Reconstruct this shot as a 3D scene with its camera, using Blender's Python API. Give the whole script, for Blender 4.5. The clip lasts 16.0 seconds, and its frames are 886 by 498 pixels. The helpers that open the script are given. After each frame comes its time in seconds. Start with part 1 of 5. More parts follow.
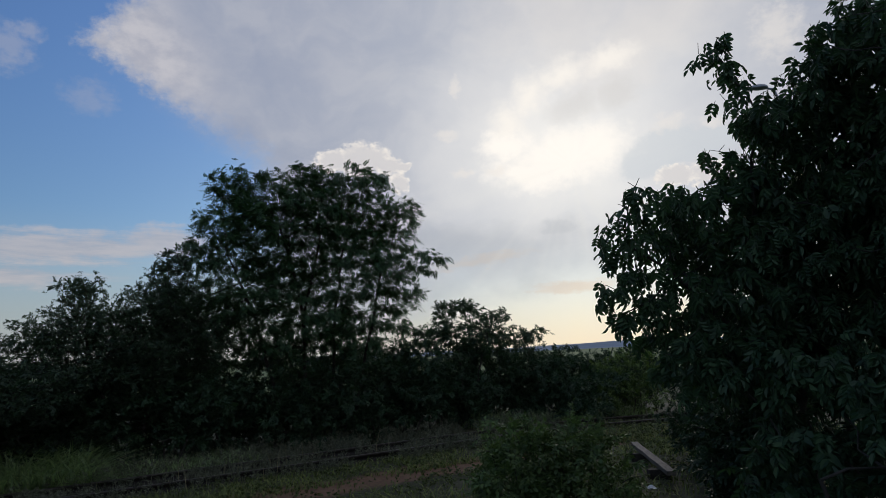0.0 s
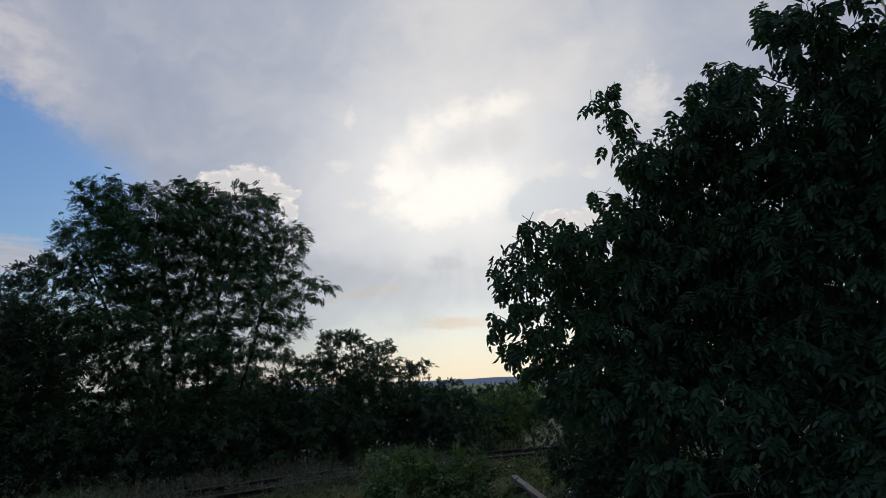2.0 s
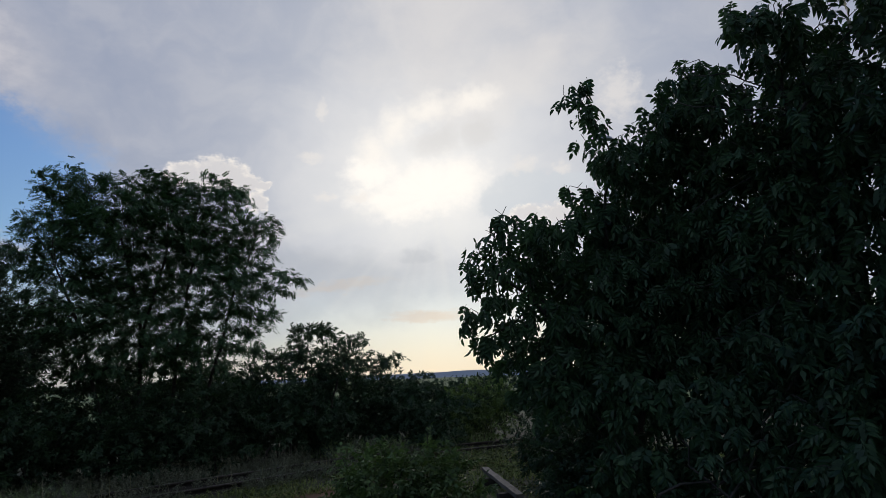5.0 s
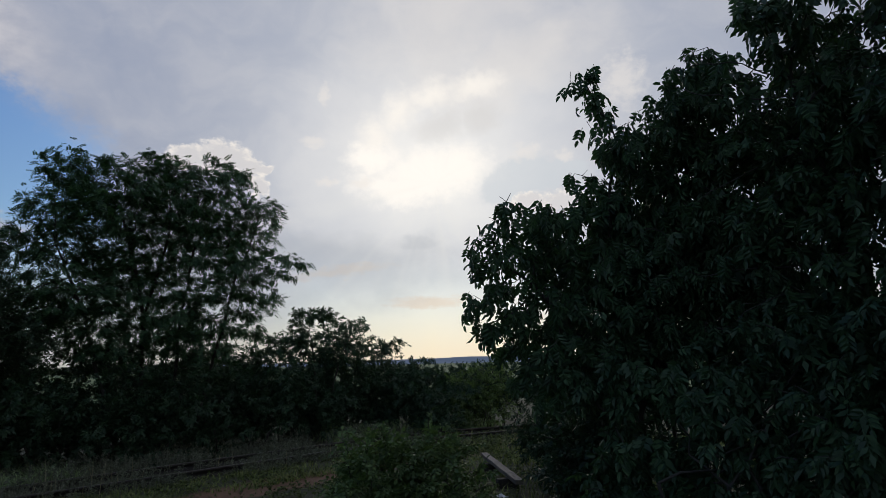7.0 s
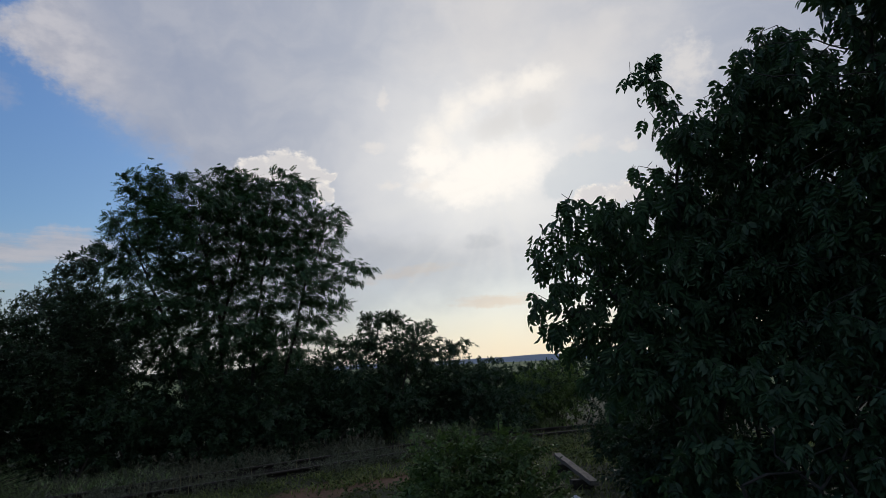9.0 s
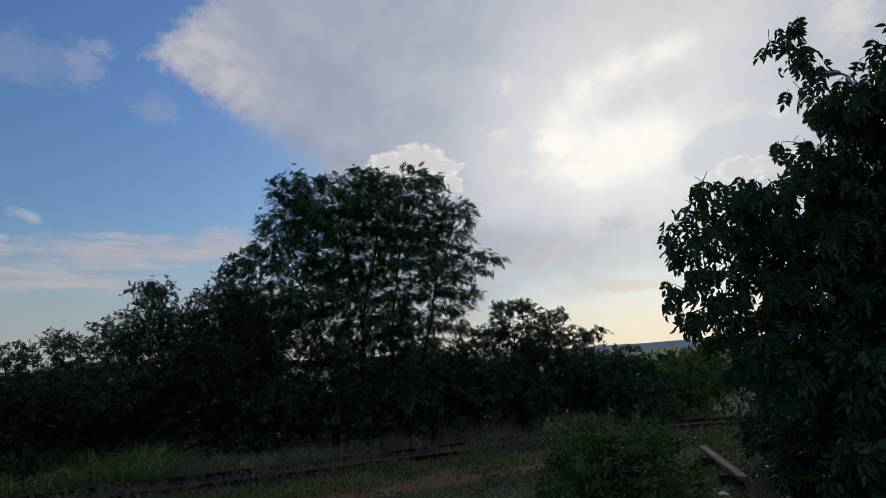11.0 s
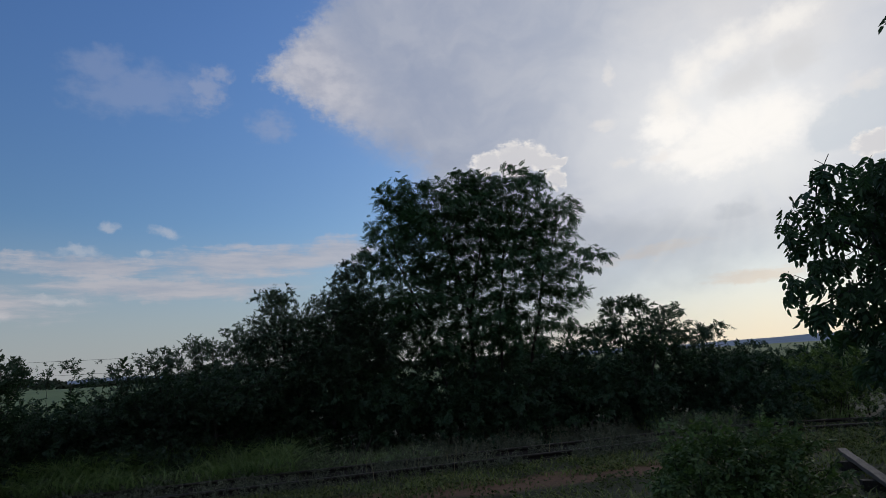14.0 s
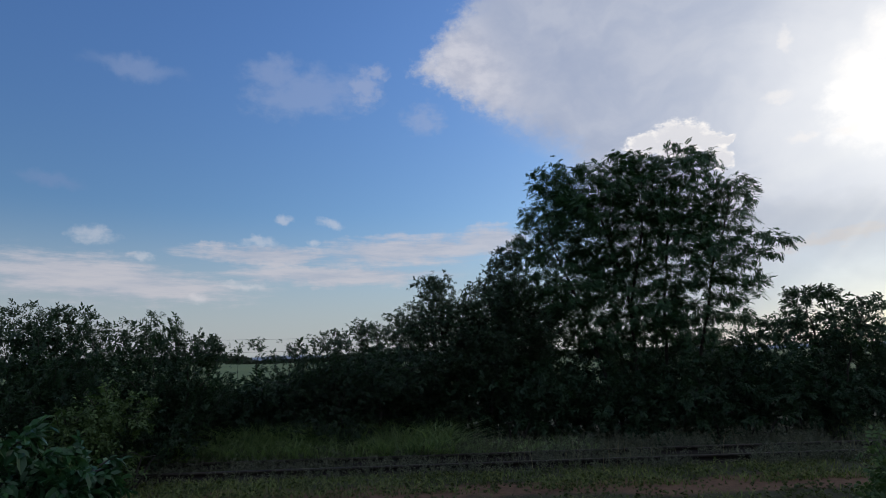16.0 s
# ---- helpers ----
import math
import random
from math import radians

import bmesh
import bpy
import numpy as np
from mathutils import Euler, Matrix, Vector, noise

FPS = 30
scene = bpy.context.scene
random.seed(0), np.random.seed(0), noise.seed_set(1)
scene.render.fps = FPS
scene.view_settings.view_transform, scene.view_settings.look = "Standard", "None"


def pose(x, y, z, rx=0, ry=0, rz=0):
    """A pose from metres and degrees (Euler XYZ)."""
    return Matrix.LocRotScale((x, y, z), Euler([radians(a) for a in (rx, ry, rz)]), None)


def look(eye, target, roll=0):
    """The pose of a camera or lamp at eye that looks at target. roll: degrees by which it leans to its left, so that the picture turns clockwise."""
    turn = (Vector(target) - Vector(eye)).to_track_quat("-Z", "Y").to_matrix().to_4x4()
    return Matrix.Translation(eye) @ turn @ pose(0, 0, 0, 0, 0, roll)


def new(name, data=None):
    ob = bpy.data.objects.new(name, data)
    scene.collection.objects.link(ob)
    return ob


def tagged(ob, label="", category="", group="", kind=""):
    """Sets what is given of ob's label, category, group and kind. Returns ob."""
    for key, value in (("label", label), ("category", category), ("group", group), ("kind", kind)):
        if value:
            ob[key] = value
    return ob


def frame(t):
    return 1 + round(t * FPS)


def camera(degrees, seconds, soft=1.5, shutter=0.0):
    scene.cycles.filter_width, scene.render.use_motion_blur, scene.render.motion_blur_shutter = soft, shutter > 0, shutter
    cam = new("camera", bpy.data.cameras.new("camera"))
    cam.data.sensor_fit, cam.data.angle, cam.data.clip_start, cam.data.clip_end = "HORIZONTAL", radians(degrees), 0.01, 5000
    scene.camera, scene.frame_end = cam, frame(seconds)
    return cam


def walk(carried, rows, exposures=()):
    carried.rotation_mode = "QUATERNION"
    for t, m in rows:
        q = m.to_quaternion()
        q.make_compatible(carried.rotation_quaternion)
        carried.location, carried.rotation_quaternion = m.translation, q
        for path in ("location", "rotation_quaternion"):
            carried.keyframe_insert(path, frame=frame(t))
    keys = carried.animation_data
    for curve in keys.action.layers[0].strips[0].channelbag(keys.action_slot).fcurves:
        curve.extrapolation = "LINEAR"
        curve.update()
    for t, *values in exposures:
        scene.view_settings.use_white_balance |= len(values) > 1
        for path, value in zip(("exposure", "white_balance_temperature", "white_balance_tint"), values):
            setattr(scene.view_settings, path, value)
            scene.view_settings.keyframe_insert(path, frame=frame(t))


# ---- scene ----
cam = camera(72.3, 16.0, soft=0.8)
PATH = [
    (0, 0, 0, 1.65, 99.91, 2.66, 0.46),
    (0.5, -0.007, 0.007, 1.642, 99.23, 2.36, -1.01),
    (1, -0.032, 0.057, 1.616, 99.88, 0.93, -4.68),
    (1.5, -0.051, 0.103, 1.608, 101.18, 0.82, -8.12),
    (2, -0.061, 0.104, 1.603, 102.63, 1.83, -10.48),
    (2.5, -0.061, 0.101, 1.593, 102.83, 1.18, -11.51),
    (3, -0.066, 0.096, 1.592, 102.73, 1.23, -12.97),
    (3.5, -0.071, 0.096, 1.595, 102.47, 1.32, -13.56),
    (4, -0.066, 0.102, 1.601, 102.16, 1.8, -13.47),
    (6.5, -0.081, 0.105, 1.602, 101.09, 1.99, -12.99),
    (7, -0.086, 0.118, 1.604, 100.65, 1.33, -13.16),
    (7.5, -0.086, 0.116, 1.61, 100.85, 1.76, -13.06),
    (8, -0.085, 0.11, 1.616, 101.45, 2.05, -11.87),
    (8.5, -0.089, 0.105, 1.617, 101.5, 2.2, -10.2),
    (9, -0.076, 0.119, 1.627, 100.8, 2.6, -6.81),
    (9.5, -0.073, 0.112, 1.637, 100.37, 2.11, -2.24),
    (10, -0.058, 0.089, 1.651, 100.25, 2.67, 1.51),
    (12.5, -0.048, -0.083, 1.664, 100.03, 2.24, 10.08),
    (13, -0.052, -0.091, 1.668, 100.51, 3.12, 12.74),
    (13.5, -0.024, -0.085, 1.669, 100.51, 3.53, 15.05),
    (14, -0.002, -0.073, 1.667, 100.6, 3.34, 15.9),
    (14.5, -0.033, -0.08, 1.663, 100.44, 2.45, 17.76),
    (15, -0.062, -0.048, 1.666, 100.54, 1.63, 20.62),
    (15.5, -0.102, -0.019, 1.67, 100.31, 1.27, 25.87),
    (16, -0.126, 0, 1.67, 100.03, 1.31, 29.93),
]
walk(cam, [(r[0], pose(*r[1:])) for r in PATH], [
    (0, -0.06, 6800, 10), (3.5, 0.0, 6800, 10), (7, -0.05, 6800, 10), (9, -0.06, 6800, 10), (10, -0.09, 6750, 10),
    (12.5, -0.1, 6600, 10), (14.5, -0.1, 6550, 10), (15.2, -0.06, 6500, 10), (16, 0.15, 6500, 10)])

# ---- sky and sun ----
SUN_AZ, SUN_EL = 12.7, 16.9          # degrees to the right of +y, and above the horizon

world = bpy.data.worlds.new("evening_sky")
scene.world = world
world.use_nodes = True
wt = world.node_tree
wt.nodes.clear()


def wire(a, b):
    wt.links.new(a, b)


def calc(op, a, b=None, c=None, clamp=False):
    n = wt.nodes.new("ShaderNodeMath")
    n.operation, n.use_clamp = op, clamp
    for i, v in enumerate((a, b, c)):
        if v is None:
            continue
        if isinstance(v, (int, float)):
            n.inputs[i].default_value = v
        else:
            wire(v, n.inputs[i])
    return n.outputs[0]


def ease(v, lo, hi, a=0.0, b=1.0):
    n = wt.nodes.new("ShaderNodeMapRange")
    n.interpolation_type = "SMOOTHSTEP"
    wire(v, n.inputs["Value"])
    for k, x in (("From Min", lo), ("From Max", hi), ("To Min", a), ("To Max", b)):
        n.inputs[k].default_value = x
    return n.outputs[0]


def blend(fac, a, b, mode="MIX"):
    n = wt.nodes.new("ShaderNodeMix")
    n.data_type, n.blend_type, n.clamp_factor = "RGBA", mode, True
    for s, v in ((n.inputs[0], fac), (n.inputs[6], a), (n.inputs[7], b)):
        if isinstance(v, (int, float)):
            s.default_value = v
        elif isinstance(v, tuple):
            s.default_value = (*v, 1)
        else:
            wire(v, s)
    return n.outputs[2]


coord = wt.nodes.new("ShaderNodeTexCoord")
sep = wt.nodes.new("ShaderNodeSeparateXYZ")
wire(coord.outputs["Generated"], sep.inputs[0])
azim = calc("MULTIPLY", calc("ARCTAN2", sep.outputs[0], sep.outputs[1]), 57.29578)
elev = calc("MULTIPLY", calc("ARCSINE", sep.outputs[2]), 57.29578)
comb = wt.nodes.new("ShaderNodeCombineXYZ")
wire(azim, comb.inputs[0])
wire(elev, comb.inputs[1])
flat = comb.outputs[0]               # the sky as a chart in degrees


def fbm(scale, detail, rough, vec, stretch=(1, 1, 1), shift=(0, 0, 0)):
    m = wt.nodes.new("ShaderNodeMapping")
    m.inputs["Scale"].default_value = stretch
    m.inputs["Location"].default_value = shift
    wire(vec, m.inputs[0])
    n = wt.nodes.new("ShaderNodeTexNoise")
    n.inputs["Scale"].default_value, n.inputs["Detail"].default_value, n.inputs["Roughness"].default_value = scale, detail, rough
    wire(m.outputs[0], n.inputs["Vector"])
    return n


def warped(amount, scale, shift=(0, 0, 0)):
    n = fbm(scale, 4, 0.52, flat, shift=shift)
    sub = wt.nodes.new("ShaderNodeVectorMath")
    sub.operation = "SUBTRACT"
    wire(n.outputs["Color"], sub.inputs[0])
    sub.inputs[1].default_value = (0.5, 0.5, 0.5)
    mul = wt.nodes.new("ShaderNodeVectorMath")
    mul.operation = "MULTIPLY_ADD"
    wire(sub.outputs[0], mul.inputs[0])
    mul.inputs[1].default_value = (amount, amount, 0)
    wire(flat, mul.inputs[2])
    return mul.outputs[0]


soft_chart = warped(9, 0.10)
calm_chart = warped(1.3, 0.9, (1, 5, 0))
fine_chart = warped(2.6, 0.55, (7, 3, 0))


def grain_of(fac, dark, light):
    """Cloud colour between its shaded and its lit parts."""
    return blend(ease(fac, 0.32, 0.66), dark, light)


def puff(vec, az, el, ra, re, tilt=0.0):
    """1 in the middle of an oval of the sky, 0 at its rim."""
    m = wt.nodes.new("ShaderNodeMapping")
    m.vector_type = "TEXTURE"
    m.inputs["Location"].default_value = (az, el, 0)
    m.inputs["Rotation"].default_value = (0, 0, radians(tilt))
    m.inputs["Scale"].default_value = (ra, re, 1)
    wire(vec, m.inputs[0])
    g = wt.nodes.new("ShaderNodeTexGradient")
    g.gradient_type = "SPHERICAL"
    wire(m.outputs[0], g.inputs[0])
    return g.outputs["Fac"]


def most(*vs):
    out = vs[0]
    for v in vs[1:]:
        out = calc("MAXIMUM", out, v)
    return out


def puffs(vec, rows):
    return most(*[puff(vec, *r) for r in rows])


def beyond(vec, az, el, heading):
    """Degrees by which a direction lies past a line of the chart; heading: where its normal points."""
    s = wt.nodes.new("ShaderNodeSeparateXYZ")
    wire(vec, s.inputs[0])
    a, b = math.cos(radians(heading)), math.sin(radians(heading))
    return calc("ADD", calc("MULTIPLY", s.outputs[0], a), calc("MULTIPLY_ADD", s.outputs[1], b, -(az * a + el * b)))


def rough(v, noise_out, amount, lo, hi, a=0.0, b=1.0):
    """An oval with a frayed rim."""
    return ease(calc("ADD", v, calc("MULTIPLY", calc("MULTIPLY", calc("SUBTRACT", noise_out, 0.5), amount), ease(v, 0.0, 0.2))), lo, hi, a, b)


sky = wt.nodes.new("ShaderNodeTexSky")
sky.sky_type, sky.sun_disc = "NISHITA", False
sky.sun_elevation, sky.sun_rotation = radians(SUN_EL), radians(SUN_AZ)
sky.air_density, sky.dust_density, sky.ozone_density = 1.0, 0.6, 2.0
clear = blend(1.0, sky.outputs[0], blend(ease(elev, 6, 34), (0.059, 0.0765, 0.094), (0.066, 0.092, 0.132)), "MULTIPLY")

streak = fbm(0.09, 5, 0.6, soft_chart, (0.6, 1.5, 1)).outputs["Fac"]
mottle = fbm(0.5, 7, 0.58, flat, (0.8, 1.3, 1), (3, 9, 0)).outputs["Fac"]
curdle = fbm(1.1, 7, 0.6, flat, (0.85, 1.2, 1), (2, 4, 0)).outputs["Fac"]
flats = fbm(0.5, 8, 0.64, flat, (0.3, 1.9, 1), (5, 1, 0)).outputs["Fac"]
drift = fbm(0.16, 6, 0.58, soft_chart, (0.8, 1.2, 1), (11, 4, 0)).outputs["Fac"]

# glow of the hidden sun through the cloud
glow_wide = ease(puff(flat, SUN_AZ + 3, SUN_EL + 4, 37, 34), 0.0, 1.0)
glow_mid = ease(puff(soft_chart, SUN_AZ - 1, SUN_EL + 2, 20, 15), 0.0, 1.0)
glow_core = rough(puffs(fine_chart, ((11.8, 17.6, 9.0, 3.6, 6), (15.2, 18.4, 4.0, 2.8), (8.5, 16.4, 6.0, 2.2, -8), (6.6, 19.0, 3.6, 2.0))), curdle, 0.6, 0.0, 0.8, 0.0, 0.85)
arc = rough(puffs(fine_chart, ((17.0, 25.6, 4.6, 1.7, 3), (12.6, 25.0, 4.2, 2.0, 16), (9.2, 23.4, 3.6, 2.4, 40), (7.0, 20.9, 2.6, 3.2))), curdle, 0.5, 0.0, 1.0)
hollow = rough(puffs(calm_chart, ((13.6, 22.0, 3.8, 1.9, 12), (17.5, 22.6, 3.0, 2.0, 10))), mottle, 0.5, 0.0, 0.8)

# the great veil of cloud round the sun: a wedge with its blunt head to the left
under_edge = most(beyond(calm_chart, -27.2, 23.1, 61), beyond(calm_chart, -17.0, 14.5, 12))
wedge = calc("MINIMUM", calc("MINIMUM", under_edge, beyond(calm_chart, -29.0, 30.3, -46)), beyond(calm_chart, -33.3, 27.0, -10))
wedge = calc("MULTIPLY_ADD", calc("SUBTRACT", curdle, 0.5), 2.6, wedge)
soft_side = ease(azim, -30, -17)
veil_cover = calc("ADD", calc("MULTIPLY", ease(wedge, -0.4, 1.8), calc("SUBTRACT", 1.0, soft_side)), calc("MULTIPLY", ease(wedge, -1.6, 3.0), soft_side))
head = calc("MULTIPLY", ease(puff(calm_chart, -28.4, 26.6, 11, 6.6, -32), 0.0, 0.8), ease(wedge, -0.3, 2.2))

# small bright clouds
cumulus = puffs(calm_chart, ((-7.4, 18.4, 3.6, 2.0), (-10.2, 18.3, 2.4, 1.4), (-5.0, 17.9, 2.0, 1.1), (-3.6, 17.8, 1.1, 0.6), (-3.9, 16.3, 1.2, 1.2), (22.0, 14.7, 2.4, 1.2), (25.2, 14.5, 3.0, 1.2)))
cumulus_cover = rough(cumulus, curdle, 1.35, 0.02, 0.40)
shreds = puffs(calm_chart, ((2.0, 24.8, 0.7, 1.5), (5.5, 16.9, 1.8, 0.7), (31.5, 24.8, 3.0, 3.4), (2.3, 17.0, 1.6, 0.6), (0.9, 20.5, 1.7, 0.8, 6), (21.7, 19.3, 1.9, 1.3), (25.4, 18.8, 1.2, 0.8)))
shred_cover = rough(shreds, curdle, 1.4, 0.04, 0.9, 0.0, 0.5)
grey = most(puff(fine_chart, 11.1, 11.2, 3.0, 1.6), puff(soft_chart, 4, 9, 16, 4, -6), puff(soft_chart, -7, 7, 16, 6))
grey_cover = rough(grey, mottle, 0.5, 0.05, 0.8)
gap = rough(puffs(calm_chart, ((20.6, 16.9, 4.6, 2.3, 24), (24.0, 17.0, 5.0, 1.6, 4))), curdle, 0.4, 0.06, 0.34)

# faint fans of light below the sun
turn = calc("ARCTAN2", calc("SUBTRACT", elev, SUN_EL), calc("SUBTRACT", azim, SUN_AZ))
fan = wt.nodes.new("ShaderNodeTexNoise")
fan.noise_dimensions = "1D"
fan.inputs["Scale"].default_value, fan.inputs["Detail"].default_value = 3.2, 2.0
wire(turn, fan.inputs["W"])
fan_cover = calc("MULTIPLY", ease(fan.outputs["Fac"], 0.38, 0.70), calc("MULTIPLY", ease(puff(flat, SUN_AZ - 9, SUN_EL - 10, 24, 14, 25), 0.0, 0.7), 0.2))

# thin clouds in the blue
wisp_cover = most(rough(puffs(fine_chart, ((-42.5, 24.2, 8.5, 3.2, 6), (-45.6, 25.4, 4, 2.4))), mottle, 1.4, 0.05, 0.8, 0.0, 0.30),
                  rough(puffs(calm_chart, ((-37.2, 24.8, 2.6, 2.6), (-36.0, 26.2, 1.8, 1.2))), curdle, 1.5, 0.05, 0.9, 0.0, 0.5),
                  rough(puff(calm_chart, -31.3, 22.0, 3.1, 2.0), curdle, 1.3, 0.05, 0.9, 0.0, 0.36), rough(puff(fine_chart, -57.9, 24.5, 5, 1.2), mottle, 0.6, 0.0, 0.9, 0.0, 0.25))
low_cover = rough(puffs(calm_chart, ((-33, 9.9, 14, 2.0, 3), (-25, 10.7, 6.5, 1.9, 3), (-46, 9.4, 10, 1.4, -1), (-60, 7.0, 17, 2.6, -4), (-40, 7.6, 14, 1.4), (11.8, 5.8, 5, 0.9), (3.5, 8.6, 7, 0.8, 8))), flats, 1.7, 0.04, 0.75, 0.0, 0.75)
bit_cover = rough(puffs(calm_chart, ((-44.8, 12.6, 1.2, 0.6), (-40.2, 12.4, 1.9, 0.6, -14), (-46.8, 10.7, 2.4, 0.7), (-42.0, 10.7, 0.8, 0.5), (-60.2, 10.5, 2.6, 1.0), (-56.5, 8.9, 1.5, 0.6), (-48.0, 6.7, 2.8, 0.5), (-51.9, 5.4, 1.1, 0.7))), curdle, 1.3, 0.05, 0.9, 0.0, 0.4)
smudge = rough(puff(calm_chart, -63.5, 14.6, 3.2, 0.8, -5), mottle, 0.5, 0.0, 0.8, 0.0, 0.5)

haze = ease(elev, 0.0, 14.0, 0.85, 0.0)
haze_warm = ease(azim, -14, 15)
haze_col = blend(haze_warm, (0.375, 0.395, 0.425), (0.71, 0.625, 0.555))

veil_col = blend(glow_wide, (0.30, 0.35, 0.48), (0.62, 0.65, 0.71))
veil_col = blend(ease(drift, 0.30, 0.70, 0.0, 0.30), veil_col, (0.70, 0.70, 0.72))
veil_col = blend(ease(drift, 0.62, 0.36, 0.0, 0.22), veil_col, (0.42, 0.46, 0.56))
veil_col = blend(calc("MULTIPLY", glow_mid, 0.74), veil_col, (1.0, 0.99, 0.97))

# scattered cloud behind the eye, out of view, added as light on near foliage
rear_fill = calc("MULTIPLY", ease(sep.outputs[1], 0.25, -0.25), rough(streak, mottle, 0.5, 0.38, 0.64, 0.05, 0.5))
c = blend(wisp_cover, clear, (0.36, 0.40, 0.53))
c = blend(rear_fill, c, (0.72, 0.73, 0.76))
c = blend(smudge, c, (0.16, 0.24, 0.42))
c = blend(haze, c, haze_col)
c = blend(calc("MULTIPLY", veil_cover, ease(elev, 1.0, 11.0, 0.10, 0.96)), c, veil_col)
plume = rough(most(puff(soft_chart, 15, 34, 15, 13, 12), puff(soft_chart, 22, 28, 14, 5, 15)), mottle, 0.5, 0.0, 0.9)
c = blend(calc("MULTIPLY", plume, 0.42), c, (0.84, 0.81, 0.79))
c = blend(calc("MULTIPLY", head, 0.75), c, grain_of(mottle, (0.43, 0.45, 0.54), (0.59, 0.59, 0.65)))
c = blend(low_cover, c, blend(haze_warm, grain_of(flats, (0.38, 0.40, 0.48), (0.52, 0.50, 0.54)), (0.80, 0.70, 0.59)))
c = blend(bit_cover, c, (0.62, 0.61, 0.64))
c = blend(calc("MULTIPLY", arc, 0.80), c, (1.01, 0.98, 0.94))
c = blend(calc("MULTIPLY", hollow, 0.45), c, (0.66, 0.66, 0.67))
c = blend(glow_core, c, (1.07, 1.04, 1.0))
c = blend(calc("MULTIPLY", gap, 0.6), c, (0.61, 0.67, 0.74))
c = blend(calc("MULTIPLY", cumulus_cover, 0.8), c, blend(ease(calc("ADD", cumulus, calc("MULTIPLY_ADD", curdle, -1.3, 0.65)), 0.0, 0.55), (0.95, 0.91, 0.87), (0.71, 0.70, 0.72)))
c = blend(shred_cover, c, (0.86, 0.83, 0.81))
c = blend(calc("MULTIPLY", grey_cover, 0.45), c, (0.43, 0.47, 0.53))
c = blend(fan_cover, c, (0.85, 0.86, 0.84))
back = wt.nodes.new("ShaderNodeBackground")
back.inputs["Strength"].default_value = 1.0
wire(c, back.inputs[0])
wo = wt.nodes.new("ShaderNodeOutputWorld")
wire(back.outputs[0], wo.inputs[0])

sun = new("sun", bpy.data.lights.new("sun", "SUN"))
sun.data.energy, sun.data.angle, sun.data.color = 0.35, radians(12), (1.0, 0.93, 0.82)
sd = Vector((math.sin(radians(SUN_AZ)) * math.cos(radians(SUN_EL)), math.cos(radians(SUN_AZ)) * math.cos(radians(SUN_EL)), math.sin(radians(SUN_EL))))
sun.matrix_world = look(sd * 50, (0, 0, 0))


# ---- materials ----
def material(name, rough=0.8):
    m = bpy.data.materials.new(name)
    m.use_nodes = True
    nt = m.node_tree
    p = nt.nodes["Principled BSDF"]
    p.inputs["Roughness"].default_value = rough
    return m, nt, p


def ramp(nt, fac, stops):
    r = nt.nodes.new("ShaderNodeValToRGB")
    while len(r.color_ramp.elements) < len(stops):
        r.color_ramp.elements.new(0.5)
    for e, (at, col) in zip(r.color_ramp.elements, stops):
        e.position, e.color = at, (*col, 1)
    nt.links.new(fac, r.inputs[0])
    return r.outputs[0]


def noise_tex(nt, scale, detail=5, rough=0.6, coords="Object", stretch=None):
    tc = nt.nodes.new("ShaderNodeTexCoord")
    n = nt.nodes.new("ShaderNodeTexNoise")
    n.inputs["Scale"].default_value, n.inputs["Detail"].default_value, n.inputs["Roughness"].default_value = scale, detail, rough
    if stretch:
        mp = nt.nodes.new("ShaderNodeMapping")
        mp.inputs["Scale"].default_value = stretch
        nt.links.new(tc.outputs[coords], mp.inputs[0])
        nt.links.new(mp.outputs[0], n.inputs["Vector"])
    else:
        nt.links.new(tc.outputs[coords], n.inputs["Vector"])
    return n.outputs["Fac"]


def mixed(nt, fac, a, b, mode="MIX"):
    n = nt.nodes.new("ShaderNodeMix")
    n.data_type, n.blend_type = "RGBA", mode
    for s, v in ((n.inputs[0], fac), (n.inputs[6], a), (n.inputs[7], b)):
        if isinstance(v, (int, float)):
            s.default_value = v
        elif isinstance(v, tuple):
            s.default_value = (*v, 1)
        else:
            nt.links.new(v, s)
    return n.outputs[2]


def bumped(nt, p, fac, strength, distance):
    b = nt.nodes.new("ShaderNodeBump")
    b.inputs["Strength"].default_value, b.inputs["Distance"].default_value = strength, distance
    nt.links.new(fac, b.inputs["Height"])
    nt.links.new(b.outputs[0], p.inputs["Normal"])


